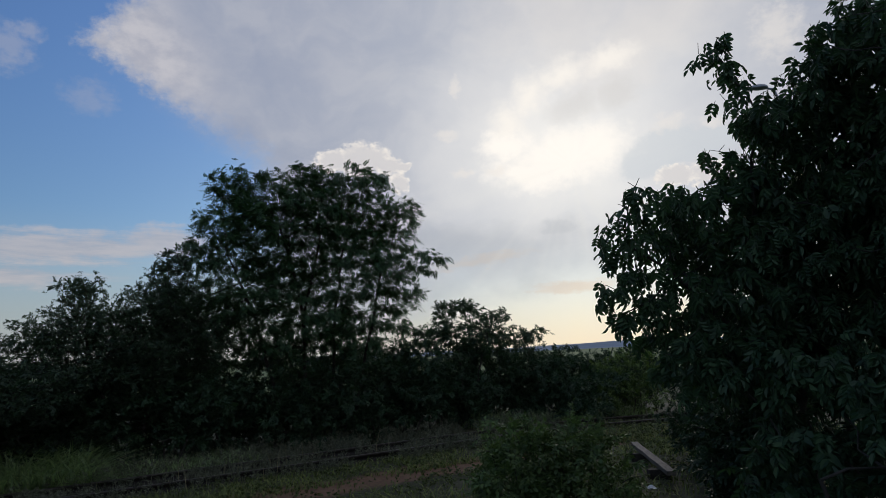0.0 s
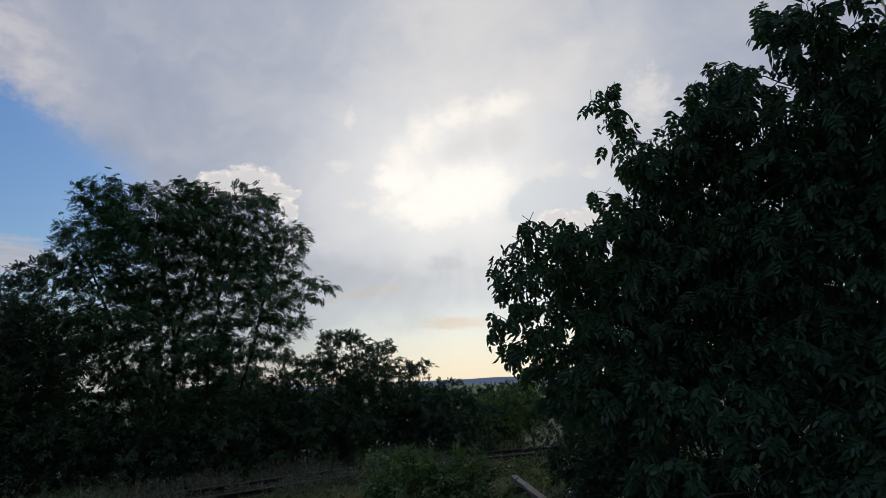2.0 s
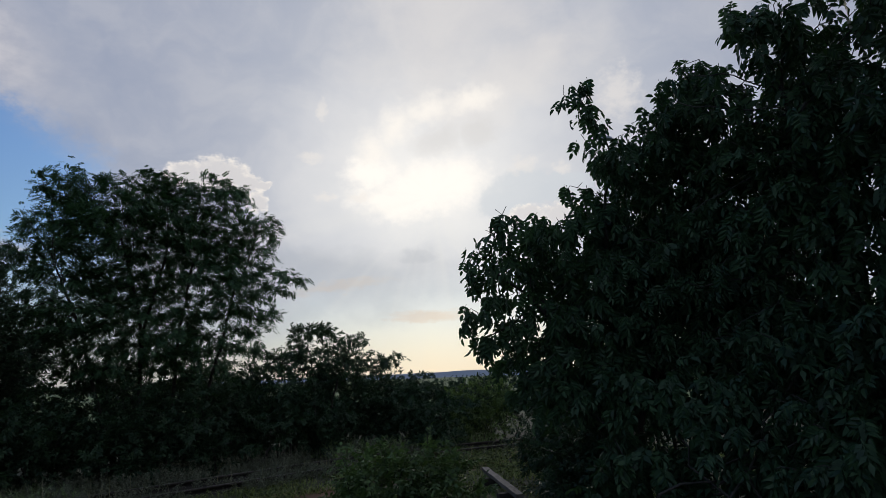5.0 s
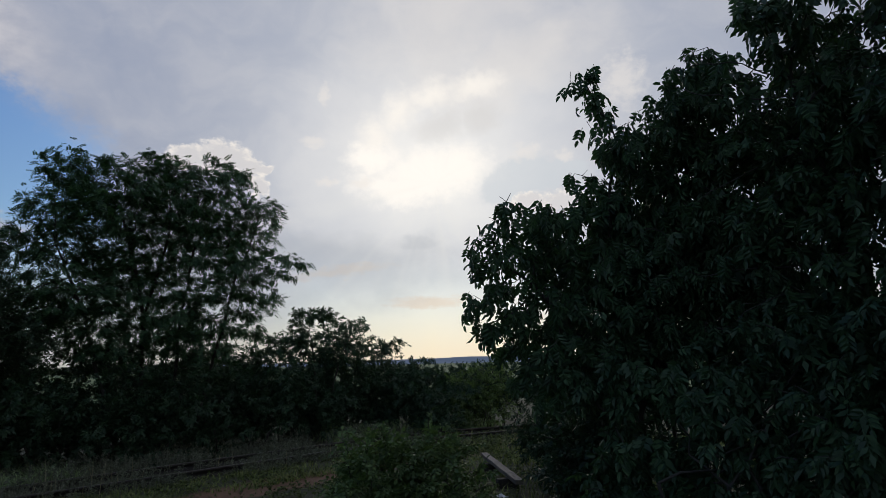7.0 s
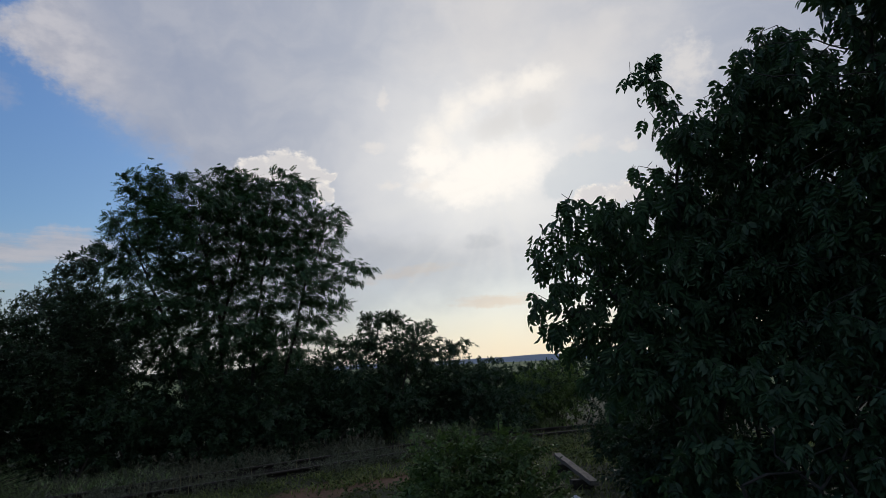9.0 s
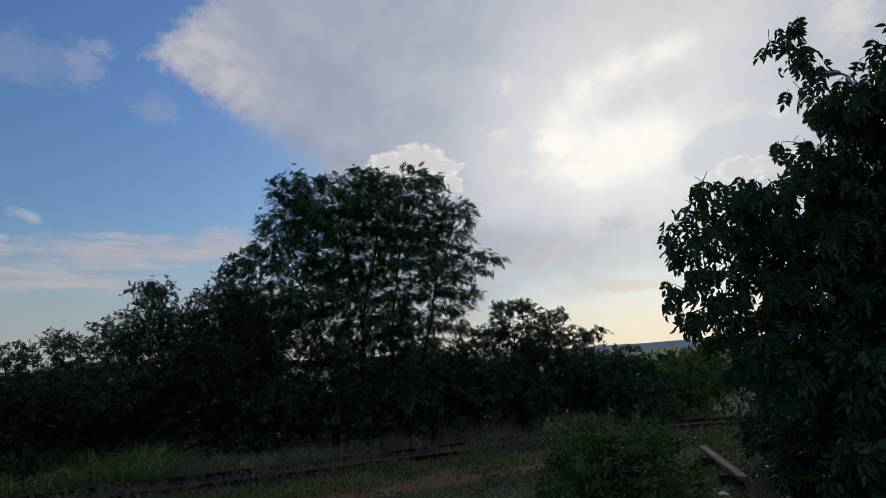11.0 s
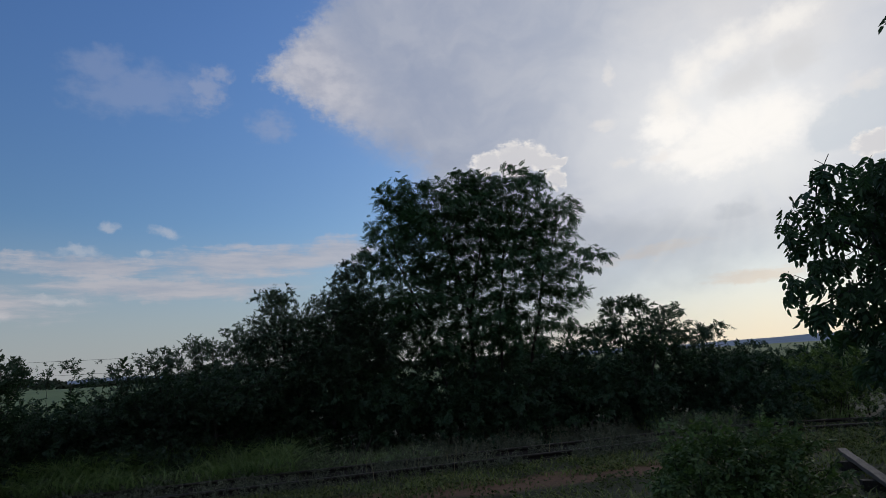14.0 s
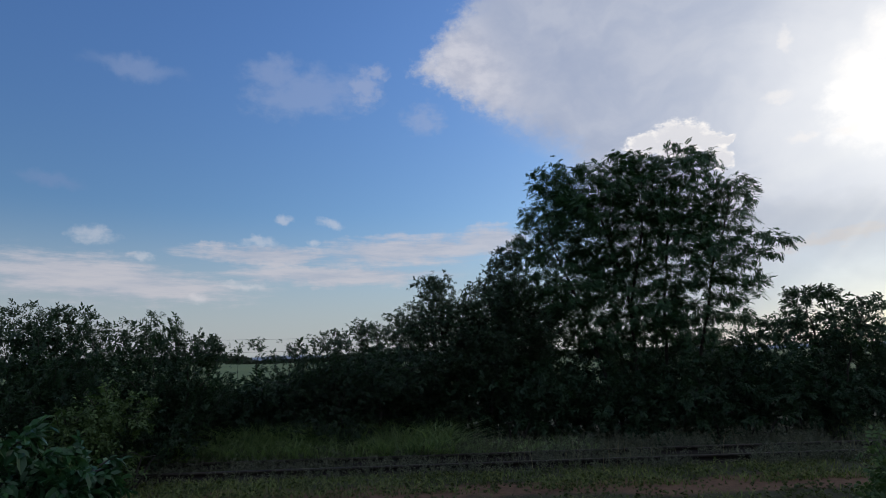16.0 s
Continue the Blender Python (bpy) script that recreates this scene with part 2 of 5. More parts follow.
def leaf_material(name, dark, mid, light, through_light=0.25, rough=0.55, by_object=False):
    m, nt, p = material(name, rough)
    if by_object:
        rnd = nt.nodes.new("ShaderNodeObjectInfo").outputs["Random"]
    else:
        rnd = nt.nodes.new("ShaderNodeNewGeometry").outputs["Random Per Island"]
    col = ramp(nt, rnd, ((0.0, dark), (0.55, mid), (1.0, light)))
    big = noise_tex(nt, 1.3, 3)
    col = mixed(nt, 0.35, col, ramp(nt, big, ((0.35, (0.55, 0.6, 0.6)), (0.65, (1.25, 1.2, 0.95)))), "MULTIPLY")
    nt.links.new(col, p.inputs["Base Color"])
    p.inputs["Specular IOR Level"].default_value = 0.35
    tl = nt.nodes.new("ShaderNodeBsdfTranslucent")
    nt.links.new(mixed(nt, 1.0, col, (1.1, 1.25, 0.6), "MULTIPLY"), tl.inputs[0])
    mx = nt.nodes.new("ShaderNodeMixShader")
    mx.inputs[0].default_value = through_light
    nt.links.new(p.outputs[0], mx.inputs[1])
    nt.links.new(tl.outputs[0], mx.inputs[2])
    nt.links.new(mx.outputs[0], nt.nodes["Material Output"].inputs[0])
    return m


def bark_material(name, dark, light):
    m, nt, p = material(name, 0.9)
    f = noise_tex(nt, 14, 6, 0.65, stretch=(1, 1, 0.25))
    nt.links.new(ramp(nt, f, ((0.3, dark), (0.7, light))), p.inputs["Base Color"])
    bumped(nt, p, f, 0.8, 0.02)
    return m


ROBINIA = leaf_material("robinia_leaf", (0.026, 0.064, 0.038), (0.040, 0.099, 0.052), (0.065, 0.136, 0.060))
SHRUB = leaf_material("hedge_leaf", (0.017, 0.042, 0.025), (0.027, 0.063, 0.035), (0.042, 0.086, 0.042))
PLUM = leaf_material("plum_leaf", (0.021, 0.044, 0.030), (0.034, 0.066, 0.042), (0.052, 0.095, 0.053))
WALNUT = leaf_material("walnut_leaf", (0.021, 0.051, 0.030), (0.034, 0.079, 0.040), (0.052, 0.110, 0.053), 0.24, 0.5)
WALNUT_ONE = leaf_material("walnut_single_leaf", (0.021, 0.051, 0.030), (0.034, 0.079, 0.040), (0.052, 0.110, 0.053), 0.24, 0.5, True)
LIGHT_SHRUB = leaf_material("young_shrub_leaf", (0.062, 0.109, 0.037), (0.101, 0.163, 0.053), (0.147, 0.217, 0.07), 0.3)
BRAMBLE = leaf_material("bramble_leaf", (0.048, 0.089, 0.036), (0.078, 0.136, 0.050), (0.127, 0.200, 0.072), 0.25, 0.6)
BROAD = leaf_material("broad_leaf", (0.029, 0.084, 0.041), (0.046, 0.127, 0.061), (0.072, 0.170, 0.078), 0.2, 0.32)
BROAD_ONE = leaf_material("broad_single_leaf", (0.029, 0.084, 0.041), (0.046, 0.127, 0.061), (0.072, 0.170, 0.078), 0.2, 0.32, True)
REED = leaf_material("tall_grass_blade", (0.171, 0.264, 0.138), (0.272, 0.383, 0.207), (0.400, 0.502, 0.303), 0.4)
TURF = leaf_material("turf_blade", (0.090, 0.132, 0.043), (0.151, 0.202, 0.063), (0.258, 0.269, 0.106), 0.25, 0.7)
WEED = leaf_material("dry_weed_stalk", (0.070, 0.082, 0.056), (0.120, 0.135, 0.098), (0.20, 0.21, 0.165), 0.15, 0.8)
HERB = leaf_material("herb_leaf", (0.040, 0.058, 0.022), (0.075, 0.105, 0.036), (0.135, 0.160, 0.060), 0.25, 0.7)
STRAW = leaf_material("straw_stalk", (0.20, 0.18, 0.12), (0.27, 0.24, 0.16), (0.34, 0.30, 0.20), 0.2, 0.8)
FAR_LEAF = leaf_material("far_tree_leaf", (0.035, 0.050, 0.035), (0.045, 0.062, 0.042), (0.055, 0.075, 0.05), 0.1, 0.9)
BARK = bark_material("robinia_bark", (0.020, 0.018, 0.016), (0.050, 0.045, 0.038))
BARK_SMOOTH = bark_material("walnut_bark", (0.022, 0.021, 0.019), (0.052, 0.049, 0.044))

# rusty rail steel with a worn head
RAIL, nt, p = material("rusty_rail_steel", 0.6)
f = noise_tex(nt, 22, 6, 0.7)
nt.links.new(ramp(nt, f, ((0.3, (0.010, 0.008, 0.007)), (0.6, (0.018, 0.014, 0.012)), (0.8, (0.034, 0.024, 0.018)))), p.inputs["Base Color"])
p.inputs["Metallic"].default_value = 0.35
bumped(nt, p, f, 0.4, 0.003)
HEAD, nt, p = material("worn_rail_head", 0.38)
f = noise_tex(nt, 9, 6, 0.7)
nt.links.new(ramp(nt, f, ((0.3, (0.022, 0.019, 0.018)), (0.7, (0.07, 0.062, 0.058)))), p.inputs["Base Color"])
p.inputs["Metallic"].default_value = 0.7

# weathered timber
TIMBER, nt, p = material("weathered_timber", 0.85)
g1 = noise_tex(nt, 6, 7, 0.65, stretch=(14, 1, 14))
g2 = noise_tex(nt, 5, 4)
col = ramp(nt, g1, ((0.3, (0.06, 0.055, 0.05)), (0.55, (0.17, 0.15, 0.13)), (0.8, (0.30, 0.27, 0.235))))
nt.links.new(mixed(nt, ramp(nt, g2, ((0.55, (0, 0, 0)), (0.68, (0.8, 0.8, 0.8)))), col, (0.07, 0.065, 0.06)), p.inputs["Base Color"])
bumped(nt, p, g1, 0.6, 0.006)

PLASTIC, nt, p = material("white_scrap", 0.5)
f = noise_tex(nt, 30)
nt.links.new(ramp(nt, f, ((0.35, (0.45, 0.5, 0.55)), (0.65, (0.75, 0.78, 0.8)))), p.inputs["Base Color"])
STEEL, nt, p = material("grey_lamp_metal", 0.5)
f = noise_tex(nt, 5)
nt.links.new(ramp(nt, f, ((0.3, (0.20, 0.24, 0.30)), (0.7, (0.27, 0.31, 0.37)))), p.inputs["Base Color"])
CABLE, nt, p = material("dark_cable", 0.6)
p.inputs["Base Color"].default_value = (0.08, 0.08, 0.085, 1)

# ground: turf and soil, a trodden dirt track beside the rails, pasture in the distance
SLOPE = 0.64
GROUND, nt, p = material("grassy_ground", 0.95)
tc = nt.nodes.new("ShaderNodeTexCoord")
sx = nt.nodes.new("ShaderNodeSeparateXYZ")
nt.links.new(tc.outputs["Object"], sx.inputs[0])


def gm(op, a, b=None):
    n = nt.nodes.new("ShaderNodeMath")
    n.operation = op
    for i, v in enumerate((a, b)):
        if v is None:
            continue
        if isinstance(v, (int, float)):
            n.inputs[i].default_value = v
        else:
            nt.links.new(v, n.inputs[i])
    return n.outputs[0]


def gease(v, lo, hi, a=0.0, b=1.0):
    n = nt.nodes.new("ShaderNodeMapRange")
    n.interpolation_type = "SMOOTHSTEP"
    nt.links.new(v, n.inputs["Value"])
    for k, x in (("From Min", lo), ("From Max", hi), ("To Min", a), ("To Max", b)):
        n.inputs[k].default_value = x
    return n.outputs[0]


fine = noise_tex(nt, 9, 8, 0.7)
patch = noise_tex(nt, 0.9, 5, 0.6)
far_noise = noise_tex(nt, 0.02, 4, 0.5)
turf = ramp(nt, fine, ((0.3, (0.018, 0.022, 0.010)), (0.55, (0.038, 0.044, 0.018)), (0.75, (0.070, 0.066, 0.034))))
soil = ramp(nt, fine, ((0.3, (0.095, 0.052, 0.030)), (0.6, (0.180, 0.100, 0.058)), (0.8, (0.25, 0.155, 0.095))))
# offset from the track's middle line, in metres
off = gm("MULTIPLY", gm("SUBTRACT", sx.outputs[1], gm("ADD", gm("MULTIPLY", sx.outputs[0], SLOPE), 9.55)), 0.842)
off = gm("ADD", gm("ABSOLUTE", off), gm("MULTIPLY", gm("SUBTRACT", patch, 0.5), 1.3))
col = mixed(nt, gease(off, 0.22, 0.62, 1.0, 0.0), turf, soil)
pasture = ramp(nt, far_noise, ((0.35, (0.085, 0.135, 0.045)), (0.65, (0.125, 0.175, 0.060))))
dist = gm("SQRT", gm("ADD", gm("MULTIPLY", sx.outputs[0], sx.outputs[0]), gm("MULTIPLY", sx.outputs[1], sx.outputs[1])))
nt.links.new(mixed(nt, gease(dist, 22, 40), col, pasture), p.inputs["Base Color"])
bumped(nt, p, fine, 0.7, 0.03)

# wooded hills with the haze of distance painted into their pale blue
HILL, nt, p = material("haze_tinted_hills", 1.0)
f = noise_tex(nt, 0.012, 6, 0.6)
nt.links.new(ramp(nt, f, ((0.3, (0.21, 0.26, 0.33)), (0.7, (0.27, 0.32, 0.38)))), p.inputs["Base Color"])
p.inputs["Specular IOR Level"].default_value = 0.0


# ---- mesh helpers ----
class Heap:
    """Collects four-cornered and three-cornered faces for one mesh."""

    def __init__(self):
        self.v, self.q, self.n = [], [], 0

    def add(self, verts, quads):
        verts, quads = np.asarray(verts, float).reshape(-1, 3), np.asarray(quads, int).reshape(-1, 4)
        self.v.append(verts)
        self.q.append(quads + self.n)
        self.n += len(verts)

    def mesh(self, name, mat, smooth=False):
        me = bpy.data.meshes.new(name)
        v, q = np.concatenate(self.v), np.concatenate(self.q)
        me.vertices.add(len(v))
        me.vertices.foreach_set("co", v.ravel())
        me.loops.add(q.size)
        me.loops.foreach_set("vertex_index", q.ravel().astype(np.int32))
        me.polygons.add(len(q))
        me.polygons.foreach_set("loop_start", np.arange(0, q.size, 4, dtype=np.int32))
        me.polygons.foreach_set("loop_total", np.full(len(q), 4, dtype=np.int32))
        if smooth:
            me.polygons.foreach_set("use_smooth", np.ones(len(q), dtype=bool))
        me.update(calc_edges=True)
        me.materials.append(mat)
        return me


def under(name, me, parent, label="", kind=""):
    ob = new(name, me)
    ob.parent = parent
    return tagged(ob, label, kind=kind)


def part(name, bm, mat, parent, label=""):
    me = bpy.data.meshes.new(name)
    bm.to_mesh(me)
    bm.free()
    me.materials.append(mat)
    return under(name, me, parent, label)


def tube(heap, pts, r0, r1, sides=6):
    """A tapered limb along a line of points, with a closed tip."""
    pts = np.asarray(pts, float)
    n = len(pts)
    tang = np.gradient(pts, axis=0)
    tang /= np.linalg.norm(tang, axis=1)[:, None] + 1e-9
    ref = np.array([0.31, 0.17, 0.94]) if abs(tang[0, 2]) < 0.8 else np.array([1.0, 0.1, 0.0])
    a = np.cross(tang, ref)
    a /= np.linalg.norm(a, axis=1)[:, None] + 1e-9
    b = np.cross(tang, a)
    ang = np.arange(sides) * 2 * np.pi / sides
    rad = np.linspace(r0, r1, n)[:, None, None]
    ring = pts[:, None] + rad * (np.cos(ang)[None, :, None] * a[:, None] + np.sin(ang)[None, :, None] * b[:, None])
    i, j = np.meshgrid(np.arange(n - 1), np.arange(sides), indexing="ij")
    k = (j + 1) % sides
    quads = np.stack([i * sides + j, i * sides + k, (i + 1) * sides + k, (i + 1) * sides + j], -1)
    heap.add(ring, quads)


def bend(rng, a, b, n=6, wobble=0.08, sag=0.0):
    """A crooked line from a to b."""
    a, b = np.asarray(a, float), np.asarray(b, float)
    s = np.linspace(0, 1, n)[:, None]
    length = np.linalg.norm(b - a)
    off = rng.normal(0, wobble * length, (n, 3)) * np.sin(s * np.pi)
    line = a + (b - a) * s + off
    line[:, 2] += sag * length * np.sin(s[:, 0] * np.pi)
    return line


def leaflet(base, way, length, width, fold=0.25, droop=0.15):
    """Two folded halves of one oval blade with a pointed tip."""
    way = np.asarray(way, float) / np.linalg.norm(way)
    side = np.cross(way, (0, 0, 1.0))
    side /= np.linalg.norm(side) + 1e-9
    base = np.asarray(base, float)

    def spot(u, w):
        return base + way * length * u + side * width * w + np.array((0, 0, fold * width * abs(w) * 2 - droop * length * u * u))

    tip = spot(1.0, 0)
    return [base, spot(0.24, 0.42), spot(0.66, 0.44), tip, tip, spot(0.66, -0.44), spot(0.24, -0.42), base], [(0, 1, 2, 3), (4, 5, 6, 7)]


def compound(pairs, length, leaf_len, leaf_wid, splay=62, taper=0.75, droop=0.15, start=0.25, plain=False):
    """A feathered leaf along +y with pairs of leaflets and one at its end; plain: one face a leaflet."""
    v, q = [], []

    def put(base, ang, size):
        way = (math.sin(radians(ang)), math.cos(radians(ang)), -0.12)
        a, b = leaflet(base, way, leaf_len * size, leaf_wid * size, droop=droop)
        if plain:
            a, b = [a[0], (a[1] + a[2]) / 2, a[3], (a[5] + a[6]) / 2], [(0, 1, 2, 3)]
        q.extend([[i + len(v) for i in f] for f in b])
        v.extend(a)

    for k in range(pairs):
        s = start + (1 - start) * k / pairs
        size = taper + (1 - taper) * math.sin(math.pi * (0.25 + 0.6 * s))
        for sgn in (-1, 1):
            put((0, s * length, -0.12 * length * s * s), sgn * splay, size)
    put((0, length, -0.12 * length), 0, 1.0)
    w = 0.006 * length / 0.3
    b0 = len(v)
    v.extend([(-w, 0, 0), (w, 0, 0), (w * 0.6, length, -0.12 * length), (-w * 0.6, length, -0.12 * length)])
    q.append((b0, b0 + 1, b0 + 2, b0 + 3))
    return np.array([tuple(x) for x in v]), np.array(q)


def diamond_leaf(pairs, length, leaf_len, leaf_wid, splay=60, arch=0.18):
    """A feathered leaf seen from afar: one small blade a leaflet."""
    v, q = [], []
    spots = [(0.2 + 0.8 * k / pairs, s * splay) for k in range(pairs) for s in (-1, 1)] + [(1.0, 0)]
    for s, ang in spots:
        base = np.array((0, s * length, -arch * length * s * s))
        way = np.array((math.sin(radians(ang)), math.cos(radians(ang)), -0.2))
        side = np.array((way[1], -way[0], 0.15 * (1 if ang > 0 else -1)))
        b0 = len(v)
        v.extend([base, base + way * leaf_len * 0.5 + side * leaf_wid / 2, base + way * leaf_len, base + way * leaf_len * 0.5 - side * leaf_wid / 2])
        q.append((b0, b0 + 1, b0 + 2, b0 + 3))
    return np.array(v), np.array(q)


def tuft(leaves, length, width, reach, seed, plain=False):
    """A twig's end with some simple leaves set round it, along +y; plain: one face a leaf."""
    rng = np.random.default_rng(seed)
    v, q = [], []
    for k in range(leaves):
        s = k / leaves
        ang = 137.5 * k + rng.uniform(-20, 20)
        way = np.array((math.sin(radians(ang)) * 0.9, 0.55 + 0.6 * s, math.cos(radians(ang)) * 0.5 - 0.1))
        a, b = leaflet((0, s * reach, 0), way, length * rng.uniform(0.75, 1.1), width * rng.uniform(0.8, 1.1), droop=0.2)
        if plain:
            a, b = [a[0], (a[1] + a[2]) / 2, a[3], (a[5] + a[6]) / 2], [(0, 1, 2, 3)]
        q.extend([[i + len(v) for i in f] for f in b])
        v.extend(a)
    return np.array([tuple(x) for x in v]), np.array(q)


def frames_for(rng, axis, tilt=0.5):
    """Turns for leaves whose length follows axis and whose face looks mostly up."""
    y = axis / (np.linalg.norm(axis, axis=1)[:, None] + 1e-9)
    up = np.array((0, 0, 1.0)) + rng.normal(0, tilt, y.shape)
    x = np.cross(y, up)
    x /= np.linalg.norm(x, axis=1)[:, None] + 1e-9
    z = np.cross(x, y)
    return np.stack([x, y, z], -1)


def strew(heap, shape, places, turns, sizes):
    v, q = shape
    n, k = len(places), len(v)
    w = np.einsum("nij,kj->nki", turns, v) * sizes[:, None, None] + places[:, None]
    heap.add(w.reshape(-1, 3), (q[None] + (np.arange(n) * k)[:, None, None]).reshape(-1, 4))


def crown(rng, lobes, per_m2, leaves, wood, shape_count, droop=0.3, tilt=0.5, twig=0.006, length=0.3, lift=0.1, sag=0.12, fill=0.88, bare=0.35, level=0.7):
    """Twigs all through the lobes of a crown, and the places of the leaves along them."""
    P, A, S, O = [], [], [], []
    for x, y, z, rh, rv, thick in lobes:
        n = max(3, int(thick * per_m2 * math.pi * rh * rv))
        way = rng.normal(0, 1, (n, 3))
        way /= np.linalg.norm(way, axis=1)[:, None]
        far = rng.uniform(0, 1, (n, 1)) ** 0.42 * fill
        start = way * far * np.array((rh, rh, rv))
        heading = way * (1.0, 1.0, level) + rng.normal(0, 0.45, (n, 3)) * (1.0, 1.0, 0.4 + 0.6 * level) + np.array((0, 0, lift))
        heading /= np.linalg.norm(heading, axis=1)[:, None]
        c = np.array((x, y, z))
        for a, h, o in zip(start, heading, far[:, 0]):
            line = bend(rng, c + a, c + a + h * length * rng.uniform(0.6, 1.2), 4, 0.06, sag)
            if rng.uniform() < bare:
                tube(wood, line[[0, 2, 3]], twig, twig * 0.4, 3)
            t = np.sort(rng.uniform(0.0, 1.0, leaves))
            t[-1] = 1.0
            idx = t * 3
            lo = np.clip(idx.astype(int), 0, 2)
            fr = (idx - lo)[:, None]
            pos = line[lo] * (1 - fr) + line[lo + 1] * fr
            along = line[lo + 1] - line[lo]
            along /= np.linalg.norm(along, axis=1)[:, None] + 1e-9
            sidew = rng.normal(0, 1, (leaves, 3))
            ax = along * rng.uniform(0.3, 1.0, (leaves, 1)) + sidew * 0.5 + np.array((0, 0, -droop))
            P.append(pos)
            A.append(ax)
            S.append(rng.uniform(0.7, 1.15, leaves))
            O.append(np.full(leaves, o))
    P, A, S, O = np.concatenate(P), np.concatenate(A), np.concatenate(S), np.concatenate(O)
    keep = P[:, 2] > 0.03
    P, A, S, O = P[keep], A[keep], S[keep], O[keep]
    return P, frames_for(rng, A, tilt), S, O, rng.integers(0, shape_count, len(P))


def plant(name, label, category, base, lobes, shapes, leaf_mat, wood_mat, seed, per_m2=40, leaves=7, stems=1, trunk=0.06, fork=0.4, single=0, single_mat=None,
          single_name="leaf", group="", spread=0.25, pads=0, limb=0.5, flat_pads=0.75, single_shapes=None, core=0, core_shapes=(), core_fill=0.74, pad_size=(0.42, 0.62), reach=0.8, **kw):
    """A tree or shrub: an empty at its foot, stems with limbs, foliage, and some leaves of its own."""
    rng = np.random.default_rng(seed)
    root = tagged(new(name), label, category, group)
    root.location = (*base, 0)
    bpy.context.view_layer.update()
    b = np.array((*base, 0.0))
    lobes = [(l[0] - b[0], l[1] - b[1], *l[2:5], l[5] if len(l) > 5 else 1.0) for l in lobes]
    twigs, green = Heap(), Heap()
    top = max(l[2] for l in lobes)
    mean = np.mean([l[:3] for l in lobes], axis=0)
    stem_name = "trunk" if trunk > 0.04 else "stem"
    for k in range(stems):
        wood = Heap()
        foot = np.array((*(rng.normal(0, spread, 2) if stems > 1 else (0, 0)), -0.05))
        head = foot * 1.5 + np.array((mean[0] * 0.35, mean[1] * 0.35, top * fork)) + rng.normal(0, 0.05, 3)
        line = bend(rng, foot, head, 7, 0.03)
        tube(wood, line, trunk, trunk * 0.62, 8)
        for x, y, z, rh, rv, thick in lobes[k::stems]:
            go = line[-1] if z > line[-1][2] + 0.3 else line[3]
            arm = bend(rng, go, (x, y, z - rv * 0.2), 7, 0.05, -0.04)
            tube(wood, arm, trunk * limb, trunk * limb * 0.28, 6)
            for _ in range(5):
                w = rng.normal(0, 1, 3)
                w /= np.linalg.norm(w)
                tube(twigs, bend(rng, arm[rng.integers(3, 6)], np.array((x, y, z)) + w * (rh, rh, rv) * reach, 5, 0.06), trunk * limb * 0.26, trunk * limb * 0.10, 4)
        under(stem_name, wood.mesh(stem_name, wood_mat, True), root)
    if pads:
        split = []
        for x, y, z, rh, rv, thick in lobes:
            for _ in range(pads):
                w = rng.normal(0, 1, 3)
                w *= rng.uniform(0.45, 0.8) / np.linalg.norm(w)
                size = rng.uniform(*pad_size)
                split.append((x + w[0] * rh, y + w[1] * rh, z + w[2] * rv, rh * size, rv * size * flat_pads, thick))
        lobes = split
    P, T, S, O, pick = crown(rng, lobes, per_m2, wood=twigs, shape_count=len(shapes), leaves=leaves, **kw)
    apart = np.zeros(len(P), bool)
    if single:
        apart[np.argsort(-O + rng.uniform(0, 0.25, len(P)))[:single]] = True
    for k, s in enumerate(shapes):
        m = (pick == k) & ~apart
        strew(green, s, P[m], T[m], S[m])
    if core:
        ins = dict(kw, fill=core_fill, bare=0.0, leaves=6)
        Pc, Tc, Sc, _, pc = crown(rng, lobes, core, wood=twigs, shape_count=len(core_shapes), **ins)
        for k, s in enumerate(core_shapes):
            strew(green, s, Pc[pc == k], Tc[pc == k], Sc[pc == k])
    under("branchwork", twigs.mesh("branchwork", wood_mat), root, kind="stuff")
    under("foliage", green.mesh("foliage", leaf_mat), root, kind="stuff")
    if single:
        data = []
        for s in single_shapes or shapes:
            h = Heap()
            h.add(*s)
            data.append(h.mesh(single_name, single_mat))
        for i in np.nonzero(apart)[0]:
            ob = under(single_name, data[pick[i]], root)
            m = Matrix(T[i].tolist()).to_4x4()
            ob.matrix_local = Matrix.Translation(P[i]) @ m @ Matrix.Scale(float(S[i]), 4)
    return root


